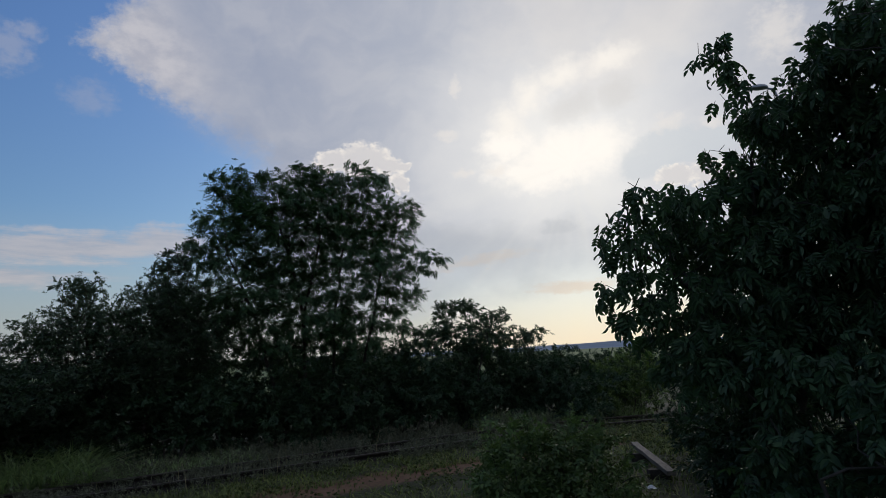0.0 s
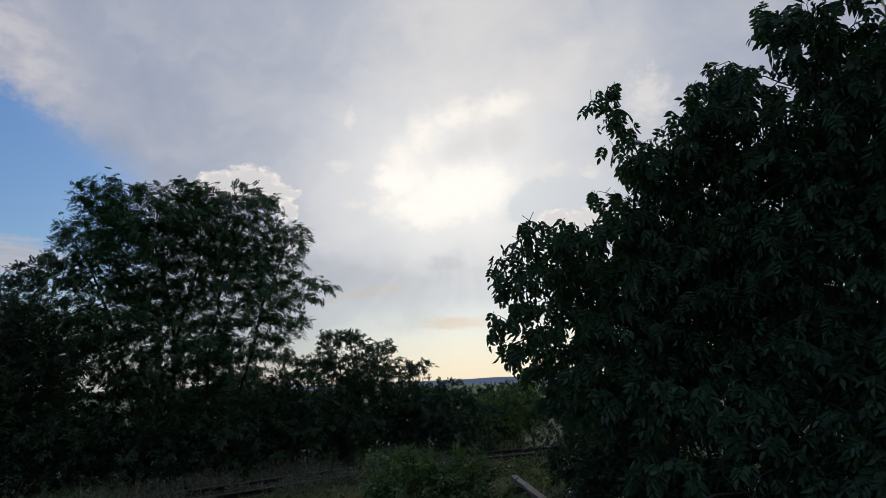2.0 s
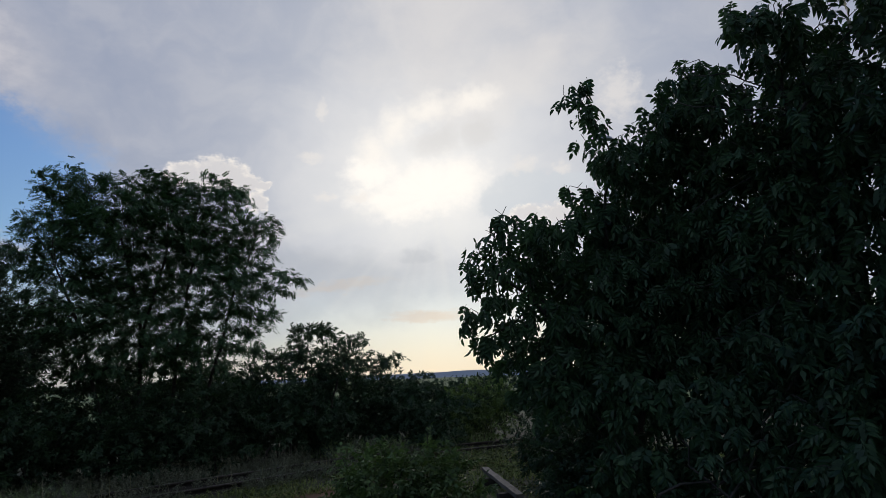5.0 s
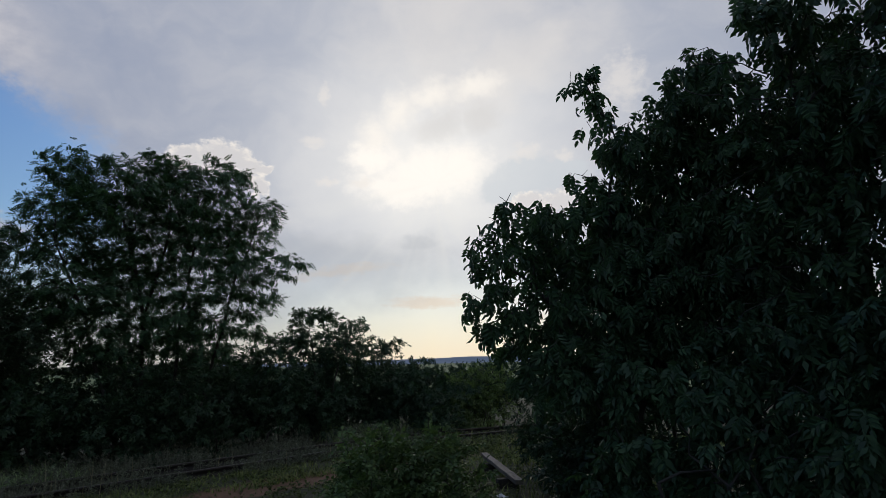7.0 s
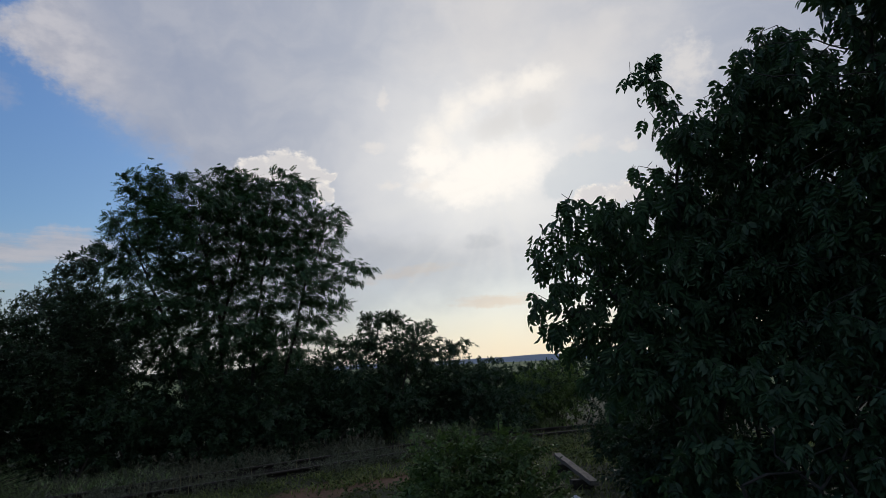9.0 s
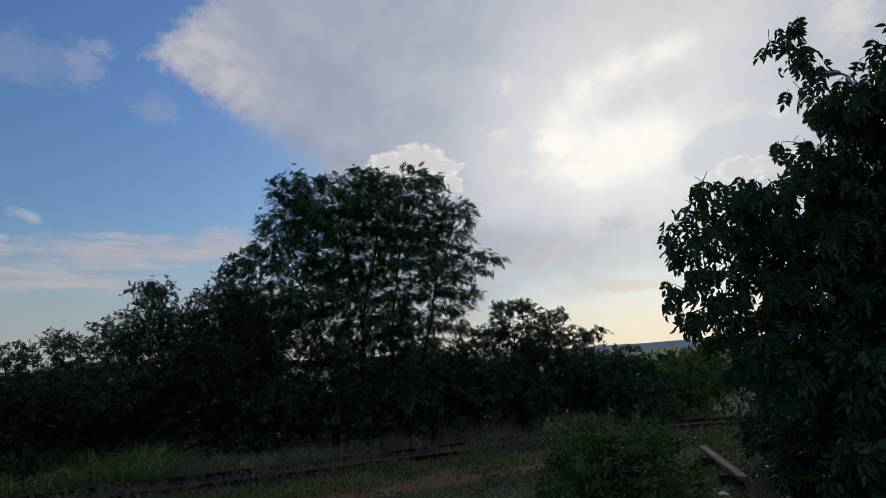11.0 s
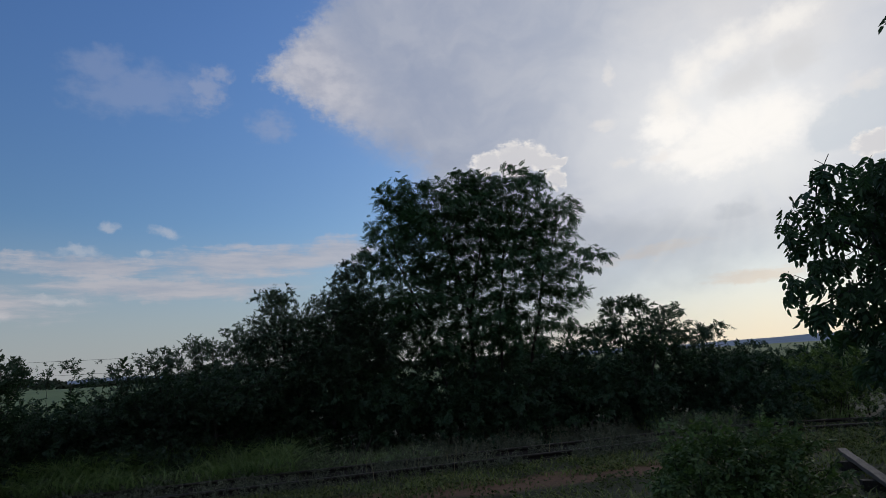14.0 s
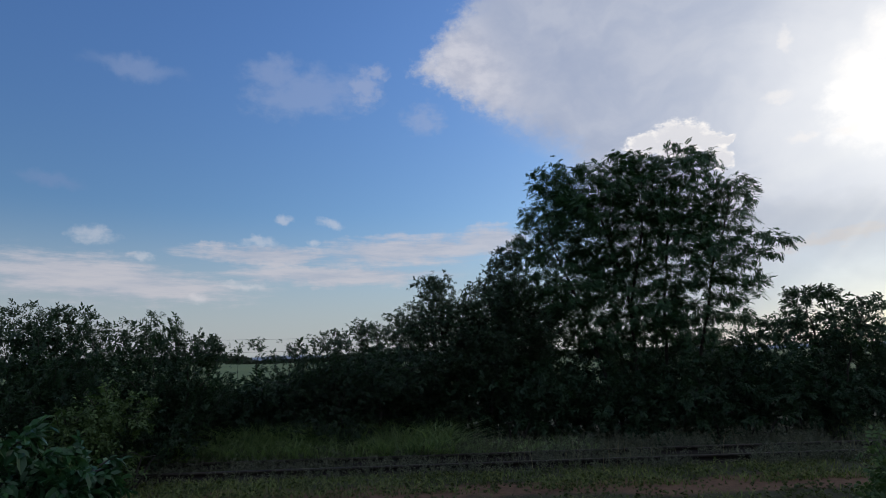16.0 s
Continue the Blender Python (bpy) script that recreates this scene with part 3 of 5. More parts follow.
class Skeleton:
    """Wood that grows from given stems towards points of a crown, fork by fork."""

    def __init__(self, rng, stems, goals, step, near, far=1.6, upward=0.05, crook=0.12):
        pos, parent = [], []
        for line in stems:
            for k, p in enumerate(line):
                parent.append(len(pos) - 1 if k else -1)
                pos.append(np.asarray(p, float))
        pos, stem_nodes = list(pos), len(pos)
        goals = np.asarray(goals, float)
        all_d = np.linalg.norm(goals[:, None] - np.array(pos)[None], axis=2)
        who, best = all_d.argmin(1), all_d.min(1)
        for _ in range(160):
            live = (best < far) & (best > near)
            if not live.any():
                if (best > near).any() and far < 6:
                    far *= 1.5
                    continue
                break
            here = np.array(pos)
            d = goals[live] - here[who[live]]
            d /= np.linalg.norm(d, axis=1)[:, None] + 1e-9
            ids = who[live]
            total = np.zeros((len(pos), 3))
            np.add.at(total, ids, d)
            fresh = np.unique(ids)
            way = total[fresh] / (np.linalg.norm(total[fresh], axis=1)[:, None] + 1e-6)
            way += rng.normal(0, crook, way.shape) + np.array((0, 0, upward))
            way /= np.linalg.norm(way, axis=1)[:, None]
            made = here[fresh] + way * step
            first = len(pos)
            pos.extend(made)
            parent.extend(fresh.tolist())
            nd = np.linalg.norm(goals[:, None] - made[None], axis=2)
            k = nd.argmin(1)
            nm = nd[np.arange(len(goals)), k]
            closer = nm < best - 1e-4
            who[closer], best[closer] = first + k[closer], nm[closer]
            stuck = live & ~closer & (nm > best)
            best[stuck & (rng.uniform(0, 1, len(goals)) < 0.15)] = 0.0
        self.pos, self.parent, self.stem_nodes = np.array(pos), np.array(parent), stem_nodes

    def thicken(self, tip, power=2.35):
        n = len(self.pos)
        area = np.zeros(n)
        kids = np.zeros(n, int)
        for i in range(n - 1, -1, -1):
            if area[i] == 0:
                area[i] = tip ** power
            if self.parent[i] >= 0:
                area[self.parent[i]] += area[i]
                kids[self.parent[i]] += 1
        self.r, self.kids = area ** (1 / power), kids

    def chains(self):
        """Lines of nodes from each fork to a tip, thickest first at each fork."""
        main = {}
        for i in range(len(self.pos)):
            p = self.parent[i]
            if p >= 0 and (p not in main or self.r[i] > self.r[main[p]]):
                main[p] = i
        for i in range(len(self.pos)):
            p = self.parent[i]
            if p >= 0 and main[p] == i:
                continue
            line = [p] if p >= 0 else []
            k = i
            while True:
                line.append(k)
                if k not in main:
                    break
                k = main[k]
            if len(line) > 1:
                yield line


def limb_tube(heap, pts, radii, sides):
    n = len(pts)
    tang = np.gradient(pts, axis=0)
    tang /= np.linalg.norm(tang, axis=1)[:, None] + 1e-9
    ref = np.array([0.31, 0.17, 0.94]) if abs(tang[0, 2]) < 0.8 else np.array([1.0, 0.1, 0.0])
    a = np.cross(tang, ref)
    a /= np.linalg.norm(a, axis=1)[:, None] + 1e-9
    b = np.cross(tang, a)
    ang = np.arange(sides) * 2 * np.pi / sides
    ring = pts[:, None] + radii[:, None, None] * (np.cos(ang)[None, :, None] * a[:, None] + np.sin(ang)[None, :, None] * b[:, None])
    i, j = np.meshgrid(np.arange(n - 1), np.arange(sides), indexing="ij")
    k = (j + 1) % sides
    heap.add(ring, np.stack([i * sides + j, i * sides + k, (i + 1) * sides + k, (i + 1) * sides + j], -1))


def crown_points(rng, lobes, density, layers=0.0, hold=0.7, shell=0.42, fringe=10):
    """Points all through the lobes; layers: the height between flat sprays of foliage."""
    out = []
    for x, y, z, rh, rv, thick in lobes:
        n = max(2, int(density * thick * rh * rh * rv * 4.2 + fringe * thick))
        w = rng.normal(0, 1, (n, 3))
        w *= rng.uniform(0, 1, (n, 1)) ** shell / np.linalg.norm(w, axis=1)[:, None]
        out.append(np.array((x, y, z)) + w * (rh, rh, rv))
    p = np.concatenate(out)
    if layers:
        wave = np.array([0.5 * noise.noise((a * 0.9, b * 0.9, 1.0)) + 0.25 * noise.noise((a * 2.3, b * 2.3, 5.0)) for a, b, _ in p]) - 0.03 * np.hypot(p[:, 0], p[:, 1])
        shelf = np.round((p[:, 2] + wave) / layers) * layers - wave
        p[:, 2] += (shelf - p[:, 2]) * hold
    return p[p[:, 2] > 0.12]


def grown(name, label, category, base, lobes, stems, shapes, leaf_mat, wood_mat, seed, density=60, step=0.12, near=0.14, tip=0.0035, layers=0.0, leafy=0.012, per_node=2.0,
          droop=0.3, side=0.7, tilt=0.4, size=(0.75, 1.15), upward=0.05, shell=0.42, hold=0.7, group="", core=0, core_shapes=(), single=0, single_mat=None, single_name="leaf", stray=0.05, swell=1.08, grow=0.0, lift=0.0, tips=2, fringe=10):
    """A tree with forking wood, leaves on its thin twigs, and some leaves of its own; stems: lines of its trunks."""
    rng = np.random.default_rng(seed)
    root = tagged(new(name), label, category, group)
    root.location = (*base, 0)
    bpy.context.view_layer.update()
    b = np.array((*base, 0.0))
    lobes = [(l[0] - b[0], l[1] - b[1], l[2] + lift, l[3] * swell + grow, l[4] * swell + grow, l[5] if len(l) > 5 else 1.0) for l in lobes]
    lines = []
    for line in stems:
        line = [np.asarray(p, float) - b for p in line]
        pts = [bend(rng, p, q, max(2, int(np.linalg.norm(q - p) / step)), 0.012)[:-1] for p, q in zip(line, line[1:])]
        lines.append(np.concatenate(pts + [line[-1][None]]))
    sk = Skeleton(rng, lines, crown_points(rng, lobes, density, layers, hold, shell, fringe), step, near, upward=upward)
    sk.thicken(tip)
    twigs, green = Heap(), Heap()
    stem_r = max(tip * 8, 0.03)
    for line in sk.chains():
        r = sk.r[line]
        if sk.parent[line[0]] < 0 or r[min(1, len(r) - 1)] > stem_r:
            h = Heap()
            limb_tube(h, sk.pos[line], np.minimum(r, r[1]) if len(r) > 1 else r, 8)
            word = "trunk" if sk.parent[line[0]] < 0 else "limb"
            under(word, h.mesh(word, wood_mat, True), root)
        else:
            limb_tube(twigs, sk.pos[line], np.minimum(r, r[1]), 4 if r[1] > tip * 2.5 else 3)
    par = np.maximum(sk.parent, 0)
    heading = sk.pos - sk.pos[par]
    heading /= np.linalg.norm(heading, axis=1)[:, None] + 1e-9
    thin = np.nonzero((sk.r < leafy) & (np.arange(len(sk.pos)) >= sk.stem_nodes))[0]
    count = rng.poisson(per_node, len(thin)) + np.where(sk.kids[thin] == 0, tips, 0)
    idx = np.repeat(thin, count)
    P = sk.pos[idx] - heading[idx] * rng.uniform(0, step, (len(idx), 1)) + rng.normal(0, stray, (len(idx), 3))
    across = np.cross(heading[idx], (0, 0, 1.0)) * rng.choice((-1, 1), (len(idx), 1))
    A = heading[idx] * rng.uniform(0.3, 1.0, (len(idx), 1)) + across * side * rng.uniform(0.3, 1.3, (len(idx), 1)) + rng.normal(0, 0.25, (len(idx), 3)) - np.array((0, 0, droop)) * rng.uniform(0.5, 1.4, (len(idx), 1))
    T, S, pick = frames_for(rng, A, tilt), rng.uniform(*size, len(idx)), rng.integers(0, len(shapes), len(idx))
    apart = np.zeros(len(P), bool)
    if single:
        mid = np.array([np.average([l[k] for l in lobes]) for k in range(3)])
        apart[np.argsort(-np.linalg.norm(P - mid, axis=1) + rng.uniform(0, 1.2, len(P)))[:single]] = True
    for k, sh in enumerate(shapes):
        m = (pick == k) & ~apart
        if m.any():
            strew(green, sh, P[m], T[m], S[m])
    if core:
        q = crown_points(rng, [(x, y, z, rh * 0.7, rv * 0.7, t) for x, y, z, rh, rv, t in lobes if rh > 0.28], core, layers, hold, 0.5)
        for k, sh in enumerate(core_shapes):
            m = np.arange(len(q)) % len(core_shapes) == k
            strew(green, sh, q[m], frames_for(rng, rng.normal(0, 0.8, (m.sum(), 3)) - (0, 0, droop), tilt), rng.uniform(0.8, 1.3, m.sum()))
    under("branchwork", twigs.mesh("branchwork", wood_mat), root, kind="stuff")
    under("foliage", green.mesh("foliage", leaf_mat), root, kind="stuff")
    if single:
        data = []
        for sh in shapes:
            h = Heap()
            h.add(*sh)
            data.append(h.mesh(single_name, single_mat))
        for i in np.nonzero(apart)[0]:
            ob = under(single_name, data[pick[i]], root)
            ob.matrix_local = Matrix.Translation(P[i]) @ Matrix(T[i].tolist()).to_4x4() @ Matrix.Scale(float(S[i]), 4)
    return root


# ---- ground and distance ----
def rise(x, y):
    """Small unevenness of the ground near the rails."""
    d = math.hypot(x, y)
    return 0.05 * noise.noise((x * 0.5, y * 0.5, 3.0)) * max(0.0, 1 - d / 40)


axis = np.concatenate([-np.geomspace(4200, 22, 22), np.linspace(-20, 20, 81), np.geomspace(22, 4200, 22)])
gh = Heap()
gx, gy = np.meshgrid(axis, axis, indexing="ij")
gz = np.array([[rise(x, y) for y in axis] for x in axis])
n = len(axis)
i, j = np.meshgrid(np.arange(n - 1), np.arange(n - 1), indexing="ij")
gh.add(np.stack([gx, gy, gz], -1), np.stack([i * n + j, (i + 1) * n + j, (i + 1) * n + j + 1, i * n + j + 1], -1))
tagged(new("ground", gh.mesh("ground", GROUND, True)), "rough grassy ground with a trodden dirt track and distant pasture", "ground", kind="structure")

# far ridge, seen over the plain; its colour carries the blue haze
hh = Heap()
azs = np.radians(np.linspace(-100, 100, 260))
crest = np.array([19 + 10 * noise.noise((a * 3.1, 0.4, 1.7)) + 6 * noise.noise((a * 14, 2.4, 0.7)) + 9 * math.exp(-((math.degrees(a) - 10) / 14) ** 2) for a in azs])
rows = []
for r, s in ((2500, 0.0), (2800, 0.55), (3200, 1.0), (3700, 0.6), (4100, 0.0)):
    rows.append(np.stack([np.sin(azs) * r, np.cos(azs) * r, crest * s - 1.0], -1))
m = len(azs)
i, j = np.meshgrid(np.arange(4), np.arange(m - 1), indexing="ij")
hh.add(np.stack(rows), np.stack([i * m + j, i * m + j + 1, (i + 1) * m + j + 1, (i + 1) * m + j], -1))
tagged(new("backdrop", hh.mesh("far_ridge", HILL, True)), "low wooded ridge on the far horizon, tinted with blue haze", "hills", kind="structure")

# belt of trees across the pasture
rng = np.random.default_rng(5)
fh = Heap()
leafy = (np.array([(-0.5, -0.3, 0), (0.4, -0.5, 0.1), (0.55, 0.4, 0), (-0.4, 0.5, 0.15)]), np.array([(0, 1, 2, 3)]))
fp, fs = [], []
for a in np.arange(-75, -8, 0.55):
    r = 330 + 25 * math.sin(a * 0.3)
    tall = 4.2 + 2.2 * noise.noise((a * 0.35, 1.3, 0.2)) + 1.0 * noise.noise((a * 1.3, 4.3, 0.2))
    tall *= 0.45 if -47 < a < -40 else 1.0
    k = 70
    w = rng.normal(0, 1, (k, 3))
    w /= np.linalg.norm(w, axis=1)[:, None]
    fp.append(np.array((math.sin(radians(a)) * r, math.cos(radians(a)) * r, tall * 0.5)) + w * np.array((2.6, 2.6, tall * 0.5)) * rng.uniform(0.5, 1, (k, 1)))
fp = np.concatenate(fp)
fp = fp[fp[:, 2] > 0.2]
strew(fh, leafy, fp, frames_for(rng, rng.normal(0, 1, fp.shape), 1.0), rng.uniform(0.9, 1.7, len(fp)))
tagged(new("far_woods", fh.mesh("far_woods", FAR_LEAF)), "dark belt of distant trees across the pasture", "woods", kind="stuff")


# ---- rails ----
def rail_y(x):
    return 12.25 + 0.666 * x - (0.055 * x * x if x > 0 else 0.0)


def rail_line(offset):
    xs = np.concatenate([np.linspace(-16, 0, 33), np.linspace(0.4, 5.6, 14)])
    pts = np.array([(x, rail_y(x), 0.0) for x in xs])
    t = np.gradient(pts, axis=0)
    t /= np.linalg.norm(t, axis=1)[:, None]
    return pts + np.stack([t[:, 1], -t[:, 0], 0 * xs], -1) * offset, np.stack([t[:, 1], -t[:, 0], 0 * xs], -1)


PROFILE = ((-0.055, 0.0), (0.055, 0.0), (0.055, 0.012), (0.009, 0.024), (0.009, 0.095), (0.029, 0.103), (-0.029, 0.103), (-0.009, 0.095), (-0.009, 0.024), (-0.055, 0.012))
CAP = ((-0.029, 0.103), (0.029, 0.103), (0.029, 0.124), (0.022, 0.131), (-0.022, 0.131), (-0.029, 0.124))


def sweep(offset, profile):
    mid, side = rail_line(offset)
    n, k = len(mid), len(profile)
    ring = np.array([[m + s * u + np.array((0, 0, w - 0.01)) for u, w in profile] for m, s in zip(mid, side)])
    i, j = np.meshgrid(np.arange(n - 1), np.arange(k), indexing="ij")
    h = Heap()
    h.add(ring, np.stack([i * k + j, i * k + (j + 1) % k, (i + 1) * k + (j + 1) % k, (i + 1) * k + j], -1))
    return h


track = tagged(new("railway_track"), "disused narrow railway track with rusty rails overgrown by weeds", "railway track")
for offset in (0.0, 0.86):
    rail = under("rail", sweep(offset, PROFILE).mesh("rail", RAIL), track)
    under("rail_head", sweep(offset, CAP).mesh("rail_head", HEAD), rail, "worn steel running surface")


# ---- trees and shrubs ----
ROB = [diamond_leaf(5, 0.13, 0.047, 0.029, 66, 0.25), diamond_leaf(4, 0.11, 0.047, 0.029, 64, 0.35), diamond_leaf(5, 0.15, 0.046, 0.028, 68, 0.45)]
BUSHY = [tuft(8, 0.082, 0.048, 0.14, 9, True), tuft(7, 0.088, 0.050, 0.12, 10, True)]
SMALL = [tuft(7, 0.056, 0.032, 0.10, 1, True), tuft(6, 0.062, 0.035, 0.09, 2, True), tuft(8, 0.050, 0.029, 0.11, 3, True)]
NARROW = [tuft(7, 0.056, 0.022, 0.12, 4, True), tuft(8, 0.050, 0.020, 0.13, 5, True)]
WAL_IN = [compound(3, 0.15, 0.080, 0.042, 52, droop=0.3, plain=True), compound(2, 0.12, 0.086, 0.045, 48, droop=0.35, plain=True)]
WAL = [compound(3, 0.125, 0.066, 0.034, 54, droop=0.3), compound(2, 0.095, 0.072, 0.037, 50, droop=0.3), compound(2, 0.11, 0.068, 0.035, 58, droop=0.35)]
TRI = [compound(1, 0.06, 0.058, 0.040, 70, 0.9, plain=True), compound(2, 0.09, 0.052, 0.035, 66, 0.85, plain=True)]
TRI_ONE = [compound(1, 0.06, 0.058, 0.038, 70, 0.9), compound(2, 0.09, 0.052, 0.033, 66, 0.85)]
BRD = [tuft(5, 0.056, 0.036, 0.06, 6), tuft(6, 0.050, 0.032, 0.07, 7)]

grown("robinia_tree", "broad dark robinia tree with layered feathery foliage behind the rails", "tree", (-2.95, 12.9), [
    (-4.02, 11.94, 5.13, 0.67, 0.33),
    (-2.90, 12.88, 5.47, 0.67, 0.35),
    (-1.75, 12.69, 5.29, 0.59, 0.35),
    (-0.98, 12.96, 4.72, 0.50, 0.24),
    (-0.42, 12.99, 3.66, 0.44, 0.14),
    (-2.29, 13.20, 4.50, 1.06, 0.51),
    (-3.91, 11.98, 4.35, 0.91, 0.49),
    (-4.55, 11.94, 3.74, 0.63, 0.45),
    (-3.30, 13.19, 3.74, 1.02, 0.42),
    (-1.49, 12.61, 3.40, 0.79, 0.47),
    (-1.25, 12.94, 2.55, 0.53, 0.40, 1.3),
    (-4.22, 12.29, 2.85, 1.06, 0.47, 1.4),
    (-2.64, 12.93, 2.35, 1.06, 0.40),
    (-3.05, 12.70, 4.86, 1.02, 0.40),
    (-3.60, 12.60, 2.10, 0.71, 0.30, 1.3),
    (-1.90, 12.90, 2.00, 0.61, 0.30),
    (-5.00, 11.80, 2.60, 0.61, 0.46, 1.5),
    (-2.60, 13.00, 2.90, 0.91, 0.36),
    (-1.05, 12.90, 4.10, 0.48, 0.33),
    (-0.95, 12.90, 3.00, 0.46, 0.35),
    (-3.40, 12.80, 3.20, 0.82, 0.30),
    (-2.70, 12.90, 4.05, 0.90, 0.28),
    (-1.65, 12.90, 3.95, 0.65, 0.28),
    (-4.10, 12.10, 3.55, 0.60, 0.28),
], (
    ((-2.98, 12.9, -0.05), (-3.0, 12.9, 1.6), (-3.02, 12.85, 2.6), (-3.14, 12.8, 3.3), (-3.35, 12.7, 4.1)),
    ((-3.02, 12.88, 2.62), (-2.86, 12.9, 3.3), (-2.72, 13.0, 4.05)),
    ((-2.45, 12.95, -0.05), (-2.4, 12.95, 1.6), (-2.37, 12.9, 2.56), (-2.2, 12.95, 3.9)),
    ((-3.25, 12.8, -0.05), (-3.7, 12.6, 1.6), (-3.9, 12.4, 2.6), (-4.2, 12.2, 3.4)),
    ((-2.1, 12.9, -0.05), (-1.75, 12.85, 1.6), (-1.5, 12.8, 2.6), (-1.3, 12.8, 3.6)),
), ROB, ROBINIA, BARK, 11, density=290, step=0.10, near=0.11, tip=0.0029, layers=0.36, hold=0.66, leafy=0.0080, per_node=1.9, tips=9, fringe=24, droop=0.26, side=0.8, tilt=0.28, upward=0.02, stray=0.05, swell=1.08, grow=0.04, lift=0.03)

grown("plum_tree", "dark wild plum tree with a ragged crown beside the robinia", "tree", (-5.5, 10.9), [
    (-5.05, 11.04, 3.52, 0.36, 0.28),
    (-5.06, 10.82, 2.75, 0.70, 0.55),
    (-6.19, 10.23, 3.00, 0.42, 0.26),
    (-5.96, 10.36, 2.45, 0.68, 0.44),
    (-5.60, 10.55, 1.81, 0.95, 0.55),
    (-4.75, 11.30, 2.10, 0.70, 0.50),
    (-5.30, 10.90, 2.20, 0.70, 0.50),
    (-6.43, 9.84, 2.15, 0.56, 0.46),
], (((-5.4, 10.9, -0.05), (-5.3, 10.9, 1.2), (-5.15, 11.0, 2.4)), ((-5.6, 10.8, -0.05), (-5.9, 10.5, 1.3), (-6.1, 10.3, 2.2)), ((-5.8, 10.7, -0.05), (-6.3, 10.1, 1.2))), SMALL, PLUM, BARK, 12, core=110, core_shapes=BUSHY, density=480, step=0.09, near=0.10, tip=0.0028, leafy=0.011, per_node=2.2, droop=0.0, side=0.7, tilt=0.7, upward=0.12)

grown("hedge_shrub", "dark leafy hedge shrub sloping down beside the plum tree", "shrub", (-7.2, 8.9), [
    (-6.91, 9.14, 2.12, 0.40, 0.25),
    (-7.42, 8.65, 1.90, 0.45, 0.28),
    (-7.87, 8.25, 1.74, 0.32, 0.24),
    (-7.95, 8.15, 1.25, 0.45, 0.40),
    (-7.62, 8.50, 1.40, 0.55, 0.40),
    (-6.56, 9.15, 1.40, 1.00, 0.47),
    (-7.60, 9.20, 1.15, 0.85, 0.43),
    (-7.60, 9.90, 0.60, 1.00, 0.55),
    (-6.60, 10.2, 0.70, 0.90, 0.60),
    (-7.30, 8.80, 0.50, 0.75, 0.45),
    (-7.95, 8.55, 0.45, 0.65, 0.42),
], (((-6.8, 9.3, -0.05), (-6.8, 9.2, 1.2)), ((-7.3, 8.9, -0.05), (-7.4, 8.8, 1.0)), ((-7.6, 9.2, -0.05), (-7.7, 8.8, 0.9))), SMALL, PLUM, BARK, 13, core=70, core_shapes=BUSHY, density=400, step=0.10, near=0.11, tip=0.003, leafy=0.012, per_node=2.2, droop=0.0, side=0.7, tilt=0.7, upward=0.15, group="hedge shrubs")

# undergrowth below the tall trees, in one dense row
for k, (x, y, h, r) in enumerate(((-6.3, 10.4, 1.45, 1.0), (-4.85, 10.8, 1.7, 1.05), (-3.6, 11.6, 1.5, 1.05), (-2.5, 12.2, 1.7, 1.05), (-1.4, 13.0, 1.6, 1.05), (-0.3, 13.6, 1.85, 1.0),
                                  (-6.6, 11.2, 2.2, 1.2), (-4.9, 12.6, 2.4, 1.2), (-3.2, 14.0, 2.1, 1.2), (-1.4, 14.9, 2.2, 1.2), (-8.6, 9.8, 1.2, 0.9), (-5.7, 12.0, 2.35, 1.1), (-4.1, 13.3, 2.25, 1.1),
                                  (-8.8, 8.6, 1.42, 0.8), (-9.7, 7.5, 1.42, 0.8), (-7.6, 9.6, 1.9, 1.0), (-8.3, 9.2, 1.55, 0.8), (-2.3, 15.2, 2.1, 1.3), (-0.5, 15.5, 2.1, 1.3), (1.1, 16.2, 2.0, 1.2), (-10.6, 6.9, 1.4, 0.9), (-10.3, 5.6, 1.7, 1.0))):
    plant("undergrowth_shrub", "dense dark undergrowth shrub below the tall trees", "shrub", (x, y), [
        (x, y, h * 0.78, r * 0.85, h * 0.22),
        (x - 0.4, y - 0.1, h * 0.5, r * 0.9, h * 0.28),
        (x + 0.45, y + 0.1, h * 0.5, r * 0.9, h * 0.28),
        (x, y, h * 0.22, r, h * 0.24, 2.0),
    ], SMALL, SHRUB, BARK, 20 + k, per_m2=7, core=18, core_shapes=BUSHY, pads=7, leaves=7, length=0.28, stems=4, trunk=0.022, fork=0.4, droop=0.15, group="hedge shrubs")

grown("young_tree", "slender young tree rising above the shrubs", "tree", (0.4, 14.5), [
    (0.22, 14.50, 2.72, 0.56, 0.20),
    (1.01, 14.46, 2.48, 0.46, 0.20),
    (-0.15, 14.50, 2.16, 0.62, 0.30),
    (0.78, 14.48, 1.98, 0.75, 0.36),
], (((0.35, 14.5, -0.05), (0.3, 14.5, 1.2), (0.2, 14.5, 2.2)), ((0.5, 14.5, -0.05), (0.7, 14.5, 1.2), (0.95, 14.5, 2.1))), BUSHY, SHRUB, BARK, 31, shell=0.3, density=190, step=0.10, near=0.11, tip=0.0033, leafy=0.010, per_node=1.1, tips=3, droop=0.2, side=0.7, tilt=0.7, upward=0.10)

